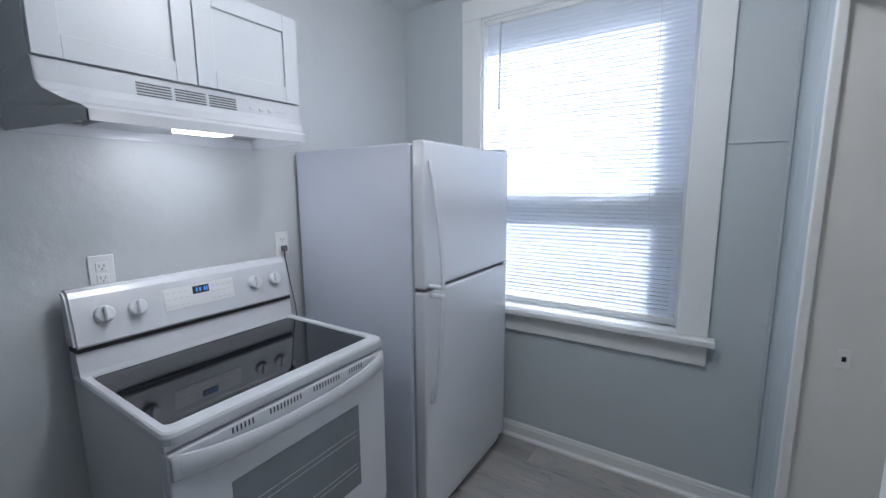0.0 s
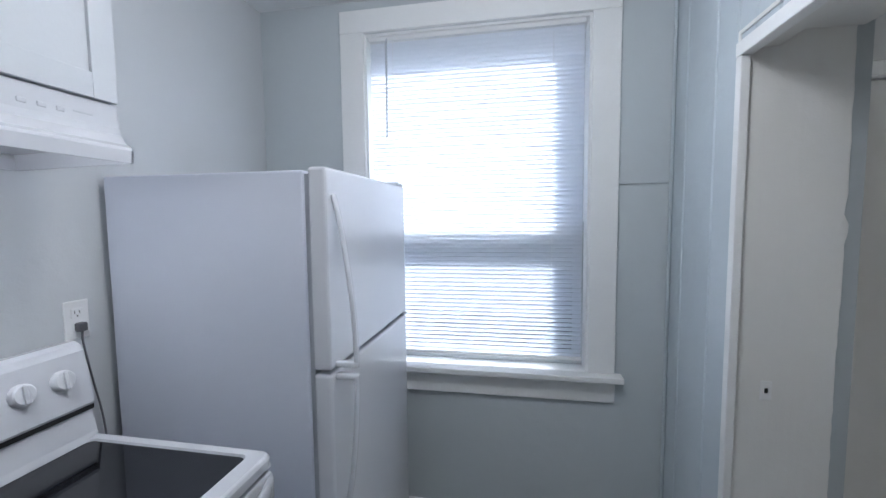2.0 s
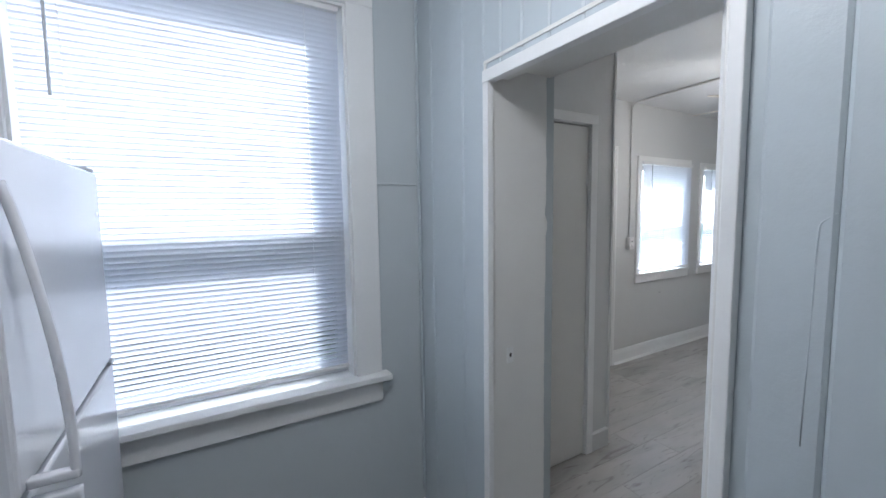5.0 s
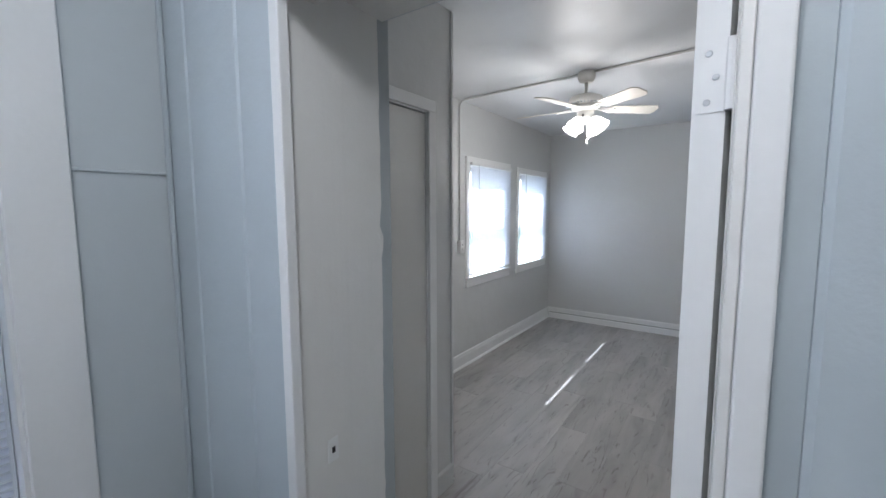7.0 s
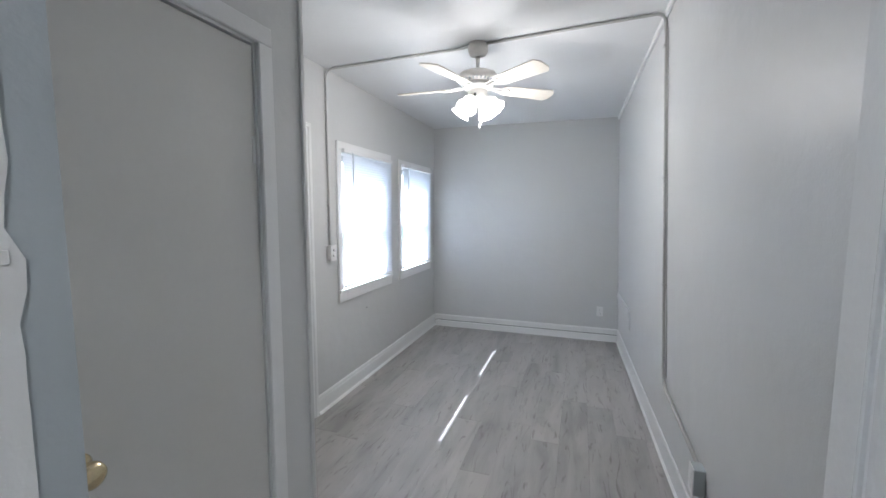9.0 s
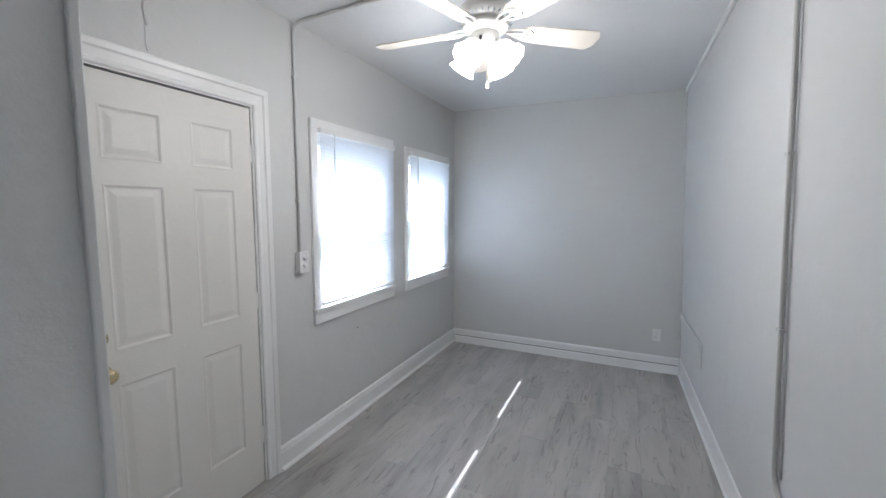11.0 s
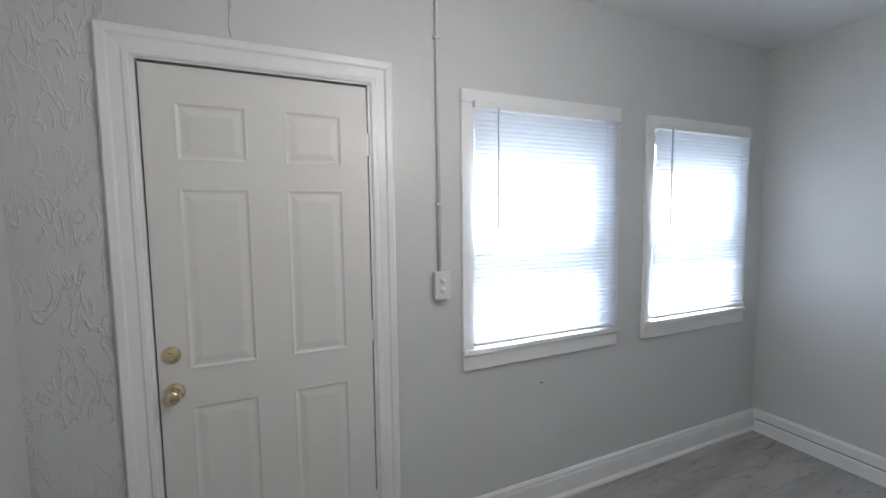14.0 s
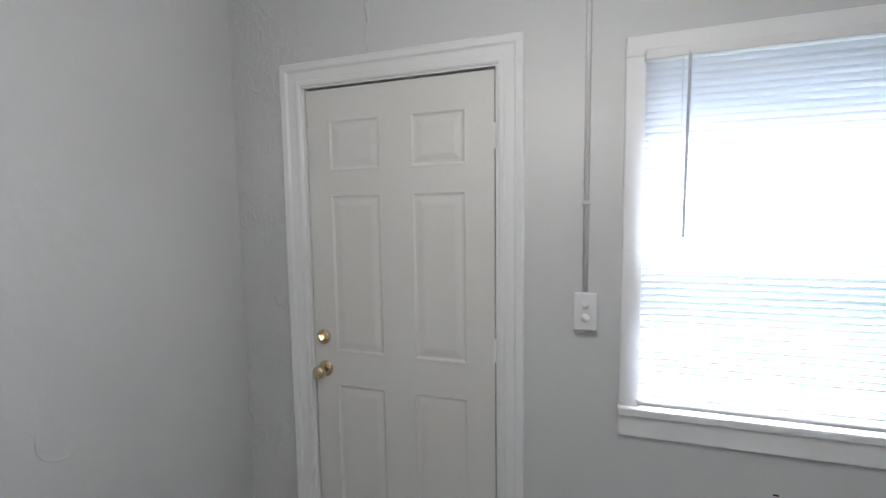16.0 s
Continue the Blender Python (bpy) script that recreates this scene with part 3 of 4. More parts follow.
def base_y(bm, y0, y1, x, side):
    s = side
    prism(bm, [(x, 0), (x + s * 0.030, 0), (x + s * 0.028, 0.010), (x + s * 0.018, 0.018), (x + s * 0.015, 0.022), (x + s * 0.015, 0.105), (x + s * 0.011, 0.120), (x + s * 0.012, 0.128), (x + s * 0.006, 0.140), (x, 0.142)], y0, y1, "y")

bm = bmesh.new()
base_x(bm, 3.565, E2 - 0.001, N2 - 0.0005, -1)
structure("baseboard_north", bm, TRIM, "white moulded baseboard under the windows")
bm = bmesh.new()
prism(bm, [(E2, 0), (E2 - 0.034, 0), (E2 - 0.030, 0.012), (E2 - 0.022, 0.066), (E2 - 0.016, 0.070), (E2 - 0.0155, 0.076), (E2, 0.0765)], 1.76, N2 - 0.031, "y")
prism(bm, [(E2, 0.083), (E2 - 0.014, 0.083), (E2 - 0.014, 0.135), (E2 - 0.006, 0.149), (E2, 0.150)], 1.76, N2 - 0.016, "y")
be = structure("baseboard_east", bm, TRIM, "white two part baseboard with a dark joint")
structure("joint", boxes((E2 - 0.011, E2 - 0.0005, 1.762, N2 - 0.035, 0.0765, 0.083)), VOIDDARK, parent=be)
bm = bmesh.new()
for xa, xb in ((1.16, 3.2), (3.2, E2 - 0.035)):
    v_ = []
    for x in (xa, xb):
        v_.append([bm.verts.new((x, SY(x, z) + d, z)) for d, z in ((-0.01, 0.0), (0.020, 0.0), (0.018, 0.010), (0.009, 0.018), (0.008, 0.15), (0.003, 0.16), (-0.01, 0.161))])
    for k in range(6):
        bm.faces.new((v_[0][k], v_[1][k], v_[1][k + 1], v_[0][k + 1]))
    bm.faces.new(v_[0])
    bm.faces.new(v_[1])
structure("baseboard_south", bm, TRIM, "white painted baseboard with caulked top")
bm = bmesh.new()
base_x(bm, KW, KE, KN - 0.0005, -1, 0.09)
structure("baseboard_kitchen", bm, TRIM, "white moulded kitchen baseboard")
bm = bmesh.new()
prism(bm, [(CY, 0), (CY - 0.012, 0), (CY - 0.012, 0.11), (CY - 0.004, 0.12), (CY, 0.12)], 2.188, JX, "x")
structure("baseboard_closet", bm, ROOM_PAINT, "grey painted baseboard beside the closet")
bm = bmesh.new()
base_y(bm, CY + 0.001, N2 - 0.001, JX + 0.0005, 1)
structure("baseboard_west", bm, TRIM, "white moulded baseboard")
bm = bmesh.new()
tube(bm, [(JX + 0.0003, 3.325 + 0.060 * math.cos(radians(a)), 0.909 + 0.060 * math.sin(radians(a))) for a in range(165, 315, 10)], 0.0035, 6)
structure("knob_scar", bm, ROOM_PAINT, "painted over ring left by a door knob")
# corner bead of the closet wall, edge strips
structure("corner_bead", boxes((JX - 0.012, JX + 0.009, CY - 0.009, CY + 0.012, 0.12, H2), bevel=0.004, seg=2), ROOM_PAINT, "rounded grey corner bead")
structure("trim_corner_east", sheared([(E2 - 0.022, E2 - 0.0005, 0.0005, 0.018, 0.155, H2)], 0.004), ROOM_PAINT, "painted corner strip")
structure("trim_ceiling_south", sheared([(1.41, 3.2, 0.0005, 0.016, H2 - 0.035, H2 - 0.0005), (3.2, E2 - 0.001, 0.0005, 0.016, H2 - 0.035, H2 - 0.0005)], 0.004), TRIM, "narrow white strip under the ceiling")
structure("rail_strip", boxes((KWIN[1] + 0.117, KE - 0.012, KN - 0.007, KN - 0.0005, 1.652, 1.662), bevel=0.002), KITCHEN_PAINT, "painted horizontal batten beside the window")
structure("corner_strip", boxes((KE - 0.014, KE - 0.0005, KN - 0.016, KN - 0.0005, 0.1425, H), bevel=0.004), BOARD_PAINT, "painted corner strip beside the boarded wall")

# ---- six panel door ----
def door_leaf(parent_name, label, w, h, t, material, at, rz, drop=0.0, category="door"):
    """Leaf along local x from its latch edge at 0; its front faces local -y."""
    root = thing(parent_name, label, category, at, "", rz)
    k = w / 0.767
    cols = [(0.095 * k, 0.322 * k), (0.447 * k, 0.664 * k)]
    rows = [(1.695 - drop, 1.895 - drop), (0.958 - drop, 1.603 - drop), (0.245, 0.825 - drop)]
    d = 0.007
    bm = bmesh.new()
    box(bm, 0, w, -t / 2 + d, t / 2 - d, 0, h)
    xs = [0, cols[0][0], cols[0][1], cols[1][0], cols[1][1], w]
    for s in (-1, 1):
        ya, yb = sorted((s * (t / 2 - d), s * t / 2))
        for i in (0, 2, 4):
            box(bm, xs[i], xs[i + 1], ya, yb, 0, h)
        zs = [0, rows[2][0], rows[2][1], rows[1][0], rows[1][1], rows[0][0], rows[0][1], h]
        for i in (0, 2, 4, 6):
            for a, b in cols:
                box(bm, a, b, ya, yb, zs[i], zs[i + 1])
    part("slab", bm, material, root)
    for s in (-1, 1):
        for a, b in cols:
            for lo, hi in rows:
                bm = bmesh.new()
                def ring(inset, depth):
                    return [bm.verts.new((x, s * (t / 2 - depth), z)) for x, z in ((a + inset, lo + inset), (b - inset, lo + inset), (b - inset, hi - inset), (a + inset, hi - inset))]
                rs = [ring(0.0, -0.0002), ring(0.004, -0.0010), ring(0.009, 0.0008), ring(0.014, 0.0040), ring(0.021, 0.0042), ring(0.042, 0.0012), ring(0.046, 0.0008)]
                for p, q in zip(rs, rs[1:]):
                    for i in range(4):
                        bm.faces.new((p[i], p[(i + 1) % 4], q[(i + 1) % 4], q[i]))
                bm.faces.new(rs[-1])
                part("panel", bm, material, root)
    return root

def knob_set(parent, x, z, y, side, material, name="door_knob", label="", squash=1.0):
    """A round knob with its rose, standing off a face at y towards side."""
    m = Matrix.Translation((x, y, z)) @ Matrix.Rotation(radians(90 if side < 0 else -90), 4, "X") @ Matrix.Diagonal((1, 1, squash, 1))
    bm = bmesh.new()
    lathe(bm, [(0.012, 0.006), (0.011, 0.028), (0.017, 0.034), (0.026, 0.041), (0.0275, 0.05), (0.025, 0.060), (0.016, 0.066), (0.001, 0.067)], 28, m)
    k = part(name, bm, material, parent, label, smooth=True)
    bm = bmesh.new()
    lathe(bm, [(0.033, 0.0), (0.033, 0.003), (0.028, 0.008), (0.012, 0.010)], 28, m)
    part("rose", bm, material, k, smooth=True)
    return k

entry = door_leaf("entry_door", "white painted six panel entry door, closed, with brass knob and deadbolt", 0.757, 2.014, 0.042, DOOR_PAINT, (2.702, N2 + 0.025, 0.006), 0)
knob_set(entry, 0.046, 0.885, -0.021, -1, BRASS, label="polished brass knob")
bm = bmesh.new()
m = Matrix.Translation((0.042, -0.021, 1.02)) @ Matrix.Rotation(radians(90), 4, "X")
lathe(bm, [(0.031, 0), (0.031, 0.006), (0.024, 0.012), (0.014, 0.013)], 24, m)
db = part("deadbolt", bm, BRASS, entry, "brass deadbolt thumb turn", smooth=True)
bm = bmesh.new()
box(bm, 0.028, 0.056, -0.052, -0.033, 1.014, 1.026, bevel=0.003)
bmesh.ops.rotate(bm, cent=(0.042, 0, 1.02), matrix=Matrix.Rotation(radians(50), 3, "Y"), verts=bm.verts)
part("thumb_turn", bm, BRASS, db)
for z in (1.79, 1.02, 0.27):
    bm = bmesh.new()
    tube(bm, [(0.770, -0.024, z - 0.045), (0.770, -0.024, z + 0.045)], 0.0065, 10)
    box(bm, 0.752, 0.769, -0.0225, -0.0205, z - 0.045, z + 0.045)
    part("hinge", bm, TRIM, entry, "hinge painted white")
# black strips stand in for the deep shade between leaf and jamb
part("gap_filler", boxes((-0.0058, -0.0003, -0.006, 0.03, 0.0, 2.0145), (0.7573, 0.7618, 0.0, 0.03, 0.0, 2.0145), (-0.0058, 0.7618, 0.0, 0.03, 2.0148, 2.0225), (-0.0058, 0.7618, 0.0215, 0.03, -0.005, 0.0)), BLACK, entry, "black filler added for the shade in the door gap")

closet = thing("closet_door", "plain white painted flush closet door, closed, with a brass knob", "door", (1.502, CY + 0.02, 0.008))
part("slab", boxes((0, 0.621, -0.0175, 0.0175, 0, 2.004), bevel=0.002), DOOR_PAINT, closet)
knob_set(closet, 0.098, 1.0, -0.0175, -1, BRASS, label="brass knob")
for z in (1.70, 0.27):
    bm = bmesh.new()
    tube(bm, [(0.623, -0.022, z - 0.04), (0.623, -0.022, z + 0.04)], 0.006, 10)
    box(bm, 0.607, 0.620, -0.0195, -0.0176, z - 0.04, z + 0.04)
    part("hinge", bm, TRIM, closet, "hinge painted white")

# the open door: hinged at the opening's south side, swung back along the long wall
OPEN_A, OPEN_W = -9.3, 0.710
opened = door_leaf("open_door", "white six panel door standing open against the long wall, dark bronze knob", OPEN_W, 2.02, 0.035, OPEN_DOOR_PAINT, (1.122 + OPEN_W * math.cos(radians(OPEN_A)), 1.948 + OPEN_W * math.sin(radians(OPEN_A)), 0.012), 180 + OPEN_A, drop=0.030)
knob_set(opened, 0.06, 1.005, 0.0175, 1, BRONZE, label="dark bronze knob")
knob_set(opened, 0.06, 1.005, -0.0175, -1, BRONZE, label="dark bronze knob", squash=0.8)
for z in (1.698, 0.25):
    bm = bmesh.new()
    tube(bm, [(OPEN_W + 0.004, 0.0225, z - 0.04), (OPEN_W + 0.004, 0.0225, z + 0.04)], 0.0065, 10)
    box(bm, OPEN_W + 0.0005, OPEN_W + 0.0015, -0.0125, 0.0175, z - 0.04, z + 0.04)
    hg = part("hinge", bm, OPEN_DOOR_PAINT, opened, "hinge painted over in white")
    bm = bmesh.new()
    for dz in (-0.028, 0.0, 0.028):
        lathe(bm, [(0.004, 0), (0.003, 0.001), (0.0005, 0.0012)], 10, Matrix.Translation((OPEN_W + 0.0015, -0.002 if dz else 0.006, z + dz)) @ Matrix.Rotation(radians(90), 4, "Y"))
    part("screw", bm, GREYPRINT, hg, "dull screw heads")

# ---- stove ----
SX0, SX1, SY0, SY1 = -0.86, -0.275, 1.454, 2.214
stove = thing("stove", "white electric range with black glass cooktop and oven window", "stove", (SX1, (SY0 + SY1) / 2, -0.010))
W = (SY1 - SY0) / 2
part("body", boxes((-0.575, -0.001, -W + 0.004, W - 0.004, 0.02, 0.895), bevel=0.004), APPLIANCE, stove)
for x in (-0.54, -0.10):
    for s in (-1, 1):
        part("foot", boxes((x, x + 0.04, s * (W - 0.06) - 0.02, s * (W - 0.06) + 0.02, 0.010, 0.021), bevel=0.003), BLACK, stove)
bm = bmesh.new()
# cooktop rim: a frame with rounded corners round the glass
def rounded(x0, x1, y0, y1, ra, z, n=6):
    out = []
    for cx, cy, a0 in ((x1 - ra, y1 - ra, 0), (x0 + ra, y1 - ra, 90), (x0 + ra, y0 + ra, 180), (x1 - ra, y0 + ra, 270)):
        for q in range(n + 1):
            a = radians(a0 + 90 * q / n)
            out.append((cx + ra * math.cos(a), cy + ra * math.sin(a), z))
    return out

lay = [[bm.verts.new(p) for p in ring] for ring in (
    rounded(-0.575, 0.044, -W, W, 0.030, 0.894), rounded(-0.575, 0.046, -W - 0.001, W + 0.001, 0.030, 0.914), rounded(-0.573, 0.042, -W + 0.003, W - 0.003, 0.028, 0.922),
    rounded(-0.570, 0.036, -W + 0.008, W - 0.008, 0.025, 0.925), rounded(-0.502, -0.008, -W + 0.026, W - 0.026, 0.020, 0.922), rounded(-0.499, -0.011, -W + 0.029, W - 0.029, 0.018, 0.914), rounded(-0.499, -0.011, -W + 0.029, W - 0.029, 0.018, 0.894))]
m_ = len(lay[0])
for p, q in zip(lay, lay[1:] + lay[:1]):
    for k in range(m_):
        bm.faces.new((p[k], p[(k + 1) % m_], q[(k + 1) % m_], q[k]))
part("cooktop_rim", bm, APPLIANCE, stove)
bm = bmesh.new()
g1 = [bm.verts.new(p) for p in rounded(-0.498, -0.012, -W + 0.030, W - 0.030, 0.018, 0.905)]
g2 = [bm.verts.new(p) for p in rounded(-0.498, -0.012, -W + 0.030, W - 0.030, 0.018, 0.9165)]
for k in range(m_):
    bm.faces.new((g1[k], g1[(k + 1) % m_], g2[(k + 1) % m_], g2[k]))
bm.faces.new(g1)
bm.faces.new(g2)
part("cooktop_glass", bm, BLACKGLASS, stove, "glossy black ceramic glass")
# back guard
bm = bmesh.new()
prism(bm, [(-0.575, 0.90), (-0.500, 0.92), (-0.506, 0.935), (-0.519, 0.998), (-0.575, 0.998)], -W + 0.004, W - 0.004, "y")
part("back_riser", bm, APPLIANCE, stove)
part("back_gap", boxes((-0.572, -0.5105, -W + 0.004, W - 0.004, 0.9985, 1.0125)), BLACK, stove, "black gap under the control panel")
bm = bmesh.new()
prism(bm, [(-0.580, 1.013), (-0.508, 1.013), (-0.504, 1.020), (-0.530, 1.165), (-0.540, 1.182), (-0.556, 1.190), (-0.580, 1.188)], -W, W, "y")
bmesh.ops.bevel(bm, geom=[e for e in bm.edges if abs(e.verts[0].co.y - e.verts[1].co.y) < 1e-4], offset=0.008, segments=3, affect="EDGES")
panel = part("control_panel", bm, APPLIANCE, stove, "white control panel")
SL = math.atan2(0.026, 0.145)
def on_panel(y, s):
    """A pose on the sloping face: s metres up from its lower edge."""
    return Matrix.Translation((-0.504 - math.sin(SL) * s, y, 1.020 + math.cos(SL) * s)) @ Matrix.Rotation(-SL, 4, "Y")
def panel_box(bm, y0, y1, s0, s1, d0, d1):
    made = bmesh.ops.create_cube(bm, size=1.0)["verts"]
    m = on_panel(0, 0)
    for v in made:
        v.co = m @ Vector((d0 + (v.co.x + 0.5) * (d1 - d0), y0 + (v.co.y + 0.5) * (y1 - y0), s0 + (v.co.z + 0.5) * (s1 - s0)))
for ky in (-W + 0.085, -W + 0.175, W - 0.165, W - 0.075):
    bm = bmesh.new()
    m = on_panel(ky, 0.085) @ Matrix.Rotation(radians(90), 4, "Y")
    lathe(bm, [(0.027, 0.0), (0.027, 0.010), (0.025, 0.015), (0.022, 0.018), (0.001, 0.019)], 28, m)
    kn = part("control_knob", bm, KNOBPLASTIC, panel, smooth=False)
    bm = bmesh.new()
    box(bm, -0.006, 0.006, -0.025, 0.025, 0.016, 0.030, bevel=0.004)
    bm.transform(m @ Matrix.Rotation(radians(90), 4, "Z"))
    part("grip", bm, KNOBPLASTIC, kn)
bm = bmesh.new()
panel_box(bm, -0.125, 0.125, 0.046, 0.124, 0.0, 0.0012)
part("keypad", bm, PLASTIC, panel, "pale keypad")
bm = bmesh.new()
panel_box(bm, -0.028, 0.030, 0.088, 0.116, 0.0012, 0.0022)
part("display", bm, BLACK, panel, "dark clock display")
bm = bmesh.new()
for k, y in enumerate((-0.016, -0.004, 0.012, 0.020)):
    panel_box(bm, y, y + 0.005, 0.095, 0.110, 0.0022, 0.0026)
part("digits", bm, DISPLAY, panel, "blue lit digits")
bm = bmesh.new()
for y in (-0.11, -0.09, -0.07, -0.05, 0.045, 0.065, 0.085, 0.105):
    for s in (0.058, 0.083, 0.105):
        panel_box(bm, y - 0.006, y + 0.006, s, s + 0.002, 0.0012, 0.0018)
for ky in (-W + 0.085, -W + 0.175, W - 0.165, W - 0.075):
    panel_box(bm, ky - 0.006, ky + 0.006, 0.118, 0.120, 0.0, 0.0008)
    panel_box(bm, ky - 0.004, ky + 0.004, 0.050, 0.052, 0.0, 0.0008)
tagged(part("printing", bm, GREYPRINT, panel, "small grey printed marks"), kind="stuff")
# oven door
bm = bmesh.new()
prism(bm, [(-0.001, 0.893), (0.036, 0.893), (0.036, 0.882), (0.030, 0.876), (-0.001, 0.876)], -W + 0.002, W - 0.002, "y")
part("vent_strip", bm, APPLIANCE, stove)
slot = None
for c, n in ((-0.185, 6), (-0.05, 10), (0.105, 10), (0.235, 6)):
    for k in range(n):
        if slot is None:
            slot = part("vent_slot", boxes((0.0395, 0.0416, -0.00275, 0.00275, 0.846, 0.865), bevel=0.001), BLACK, stove)
            one = slot
        else:
            one = new("vent_slot", slot.data)
            one.parent = stove
        one.location = (0, c + (k - n / 2) * 0.0115, 0)
bm = boxes((0.001, 0.041, -W + 0.003, W - 0.003, 0.255, 0.873), bevel=0.006, seg=2)
od = part("oven_door", bm, APPLIANCE, stove)
part("oven_window", boxes((0.0405, 0.0435, -0.235, 0.235, 0.40, 0.715), bevel=0.001), OVENGLASS, od, "grey oven window glass")
bm = bmesh.new()
for z in (0.47, 0.49, 0.60, 0.62):
    box(bm, 0.0436, 0.0442, -0.22, 0.22, z, z + 0.0018)
part("rack_line", bm, GREYPRINT, od)
# a wide flat pull whose upper edge sags between its ends
bm = bmesh.new()
rings_ = []
for k in range(33):
    u = k / 16 - 1
    e4 = abs(u) ** 4
    xo = 0.046 + 0.030 * (1 - e4)
    top = 0.838 + 0.033 * u * u
    lo = 0.790 + 0.010 * u * u
    y = u * (W - 0.008)
    rings_.append([bm.verts.new((x, y, z)) for x, z in ((xo - 0.012, top - 0.003), (xo - 0.007, top), (xo - 0.002, top - 0.004), (xo, (top + lo) / 2), (xo - 0.003, lo + 0.004), (xo - 0.008, lo), (xo - 0.014, lo + 0.004))])
for p, q in zip(rings_, rings_[1:]):
    for k in range(7):
        bm.faces.new((p[k], p[(k + 1) % 7], q[(k + 1) % 7], q[k]))
bm.faces.new(rings_[0])
bm.faces.new(rings_[-1])
for sgn in (-1, 1):
    box(bm, 0.038, 0.050, *sorted((sgn * (W - 0.008), sgn * (W - 0.040))), 0.803, 0.864, bevel=0.004)
part("handle", bm, APPLIANCE, od, smooth=True)
part("drawer", boxes((0.001, 0.039, -W + 0.003, W - 0.003, 0.06, 0.248), bevel=0.006, seg=2), APPLIANCE, stove)

# ---- fridge ----
FX, FY0, FY1, FZ = -0.125, 2.342, 3.108, 1.658
fr = thing("refrigerator", "white top freezer refrigerator with curved handles", "refrigerator", (FX, (FY0 + FY1) / 2, 0))
w = (FY1 - FY0) / 2
part("cabinet", boxes((-0.735, -0.070, -w, w, 0.03, FZ - 0.008), bevel=0.007, seg=3), APPLIANCE_SIDE, fr, "white textured steel cabinet")
part("gasket", boxes((-0.071, -0.056, -w + 0.012, w - 0.012, 0.07, FZ - 0.018)), GASKET, fr, "grey door gasket")
for x in (-0.70, -0.14):
    for s in (-1, 1):
        part("foot", boxes((x, x + 0.05, s * (w - 0.07) - 0.025, s * (w - 0.07) + 0.025, 0.0, 0.031), bevel=0.003), BLACK, fr)
part("grille", boxes((-0.069, -0.03, -w + 0.01, w - 0.01, 0.02, 0.075), bevel=0.004), APPLIANCE_SIDE, fr)
for nm, z0, z1 in (("freezer_door", 1.082, FZ), ("fridge_door", 0.08, 1.070)):
    d = part(nm, boxes((-0.0555, 0.0, -w, w, z0, z1), bevel=0.010, seg=3), APPLIANCE, fr, "white enamel door")
    bm = bmesh.new()
    yy = -w + 0.036
    if nm == "freezer_door":
        zs = [(0.060, z0 + 0.004), (0.061, z0 + 0.06), (0.057, z0 + 0.14), (0.047, z0 + 0.25), (0.031, z0 + 0.37), (0.014, z0 + 0.46), (0.004, z0 + 0.50)]
    else:
        zs = [(0.004, z1 - 0.47), (0.016, z1 - 0.43), (0.036, z1 - 0.34), (0.050, z1 - 0.23), (0.058, z1 - 0.12), (0.061, z1 - 0.05), (0.060, z1 - 0.004)]
    pts = []
    for (x0_, a), (x1_, b) in zip(zs, zs[1:]):
        for q in range(5):
            t = q / 5
            pts.append((x0_ + (x1_ - x0_) * t, yy, a + (b - a) * t))
    pts.append((zs[-1][0], yy, zs[-1][1]))
    for _ in range(4):
        pts = [pts[0]] + [tuple((Vector(a) + 2 * Vector(b) + Vector(c)) / 4) for a, b, c in zip(pts, pts[1:], pts[2:])] + [pts[-1]]
    tube(bm, pts, 0.0075, 12)
    for v in bm.verts:
        v.co.y = yy + (v.co.y - yy) * 1.35
    zz = z0 + 0.012 if nm == "freezer_door" else z1 - 0.012
    box(bm, -0.001, 0.066, yy - 0.011, yy + 0.011, zz - 0.0085, zz + 0.0085, bevel=0.004, seg=2)
    part("handle", bm, APPLIANCE, d, "curved white handle", smooth=True)
part("hinge_cover", boxes((-0.075, -0.005, w - 0.075, w - 0.005, FZ + 0.0005, FZ + 0.014), bevel=0.005, seg=2), GREYPRINT, fr)
part("mid_hinge", boxes((-0.05, 0.006, w - 0.05, w - 0.004, 1.0705, 1.0815), bevel=0.002), STEEL, fr)
part("badge", boxes((0.0, 0.0015, w - 0.06, w - 0.035, FZ - 0.13, FZ - 0.118), bevel=0.0004), GREYPRINT, fr, "small plain grey badge")

# ---- range hood ----
HY0, HY1 = 1.40, 2.145
hood = thing("range_hood", "white under cabinet range hood with a lit lamp", "range hood", (KW, (HY0 + HY1) / 2, 1.646))
w = (HY1 - HY0) / 2
# shell: upright front, a flare that narrows to the lip, and a hollow underside
HOOD_ROWS = [(0.001, 0.143, 0, 0), (0.325, 0.143, 0, 0), (0.330, 0.090, 0.002, 0.001), (0.338, 0.072, 0.010, 0.004), (0.372, 0.047, 0.042, 0.022), (0.400, 0.036, 0.062, 0.036), (0.408, 0.028, 0.067, 0.040),
             (0.408, 0.0, 0.068, 0.041), (0.403, 0.0, 0.072, 0.045), (0.402, 0.026, 0.072, 0.045), (0.372, 0.040, 0.05, 0.03), (0.006, 0.040, 0.006, 0.006)]
bm = bmesh.new()
rows_ = [(bm.verts.new((x, -w + a, z)), bm.verts.new((x, w - b, z))) for x, z, a, b in HOOD_ROWS]
for p, q in zip(rows_, rows_[1:]):
    bm.faces.new((p[0], p[1], q[1], q[0]))
part("hood_shell", bm, APPLIANCE, hood)
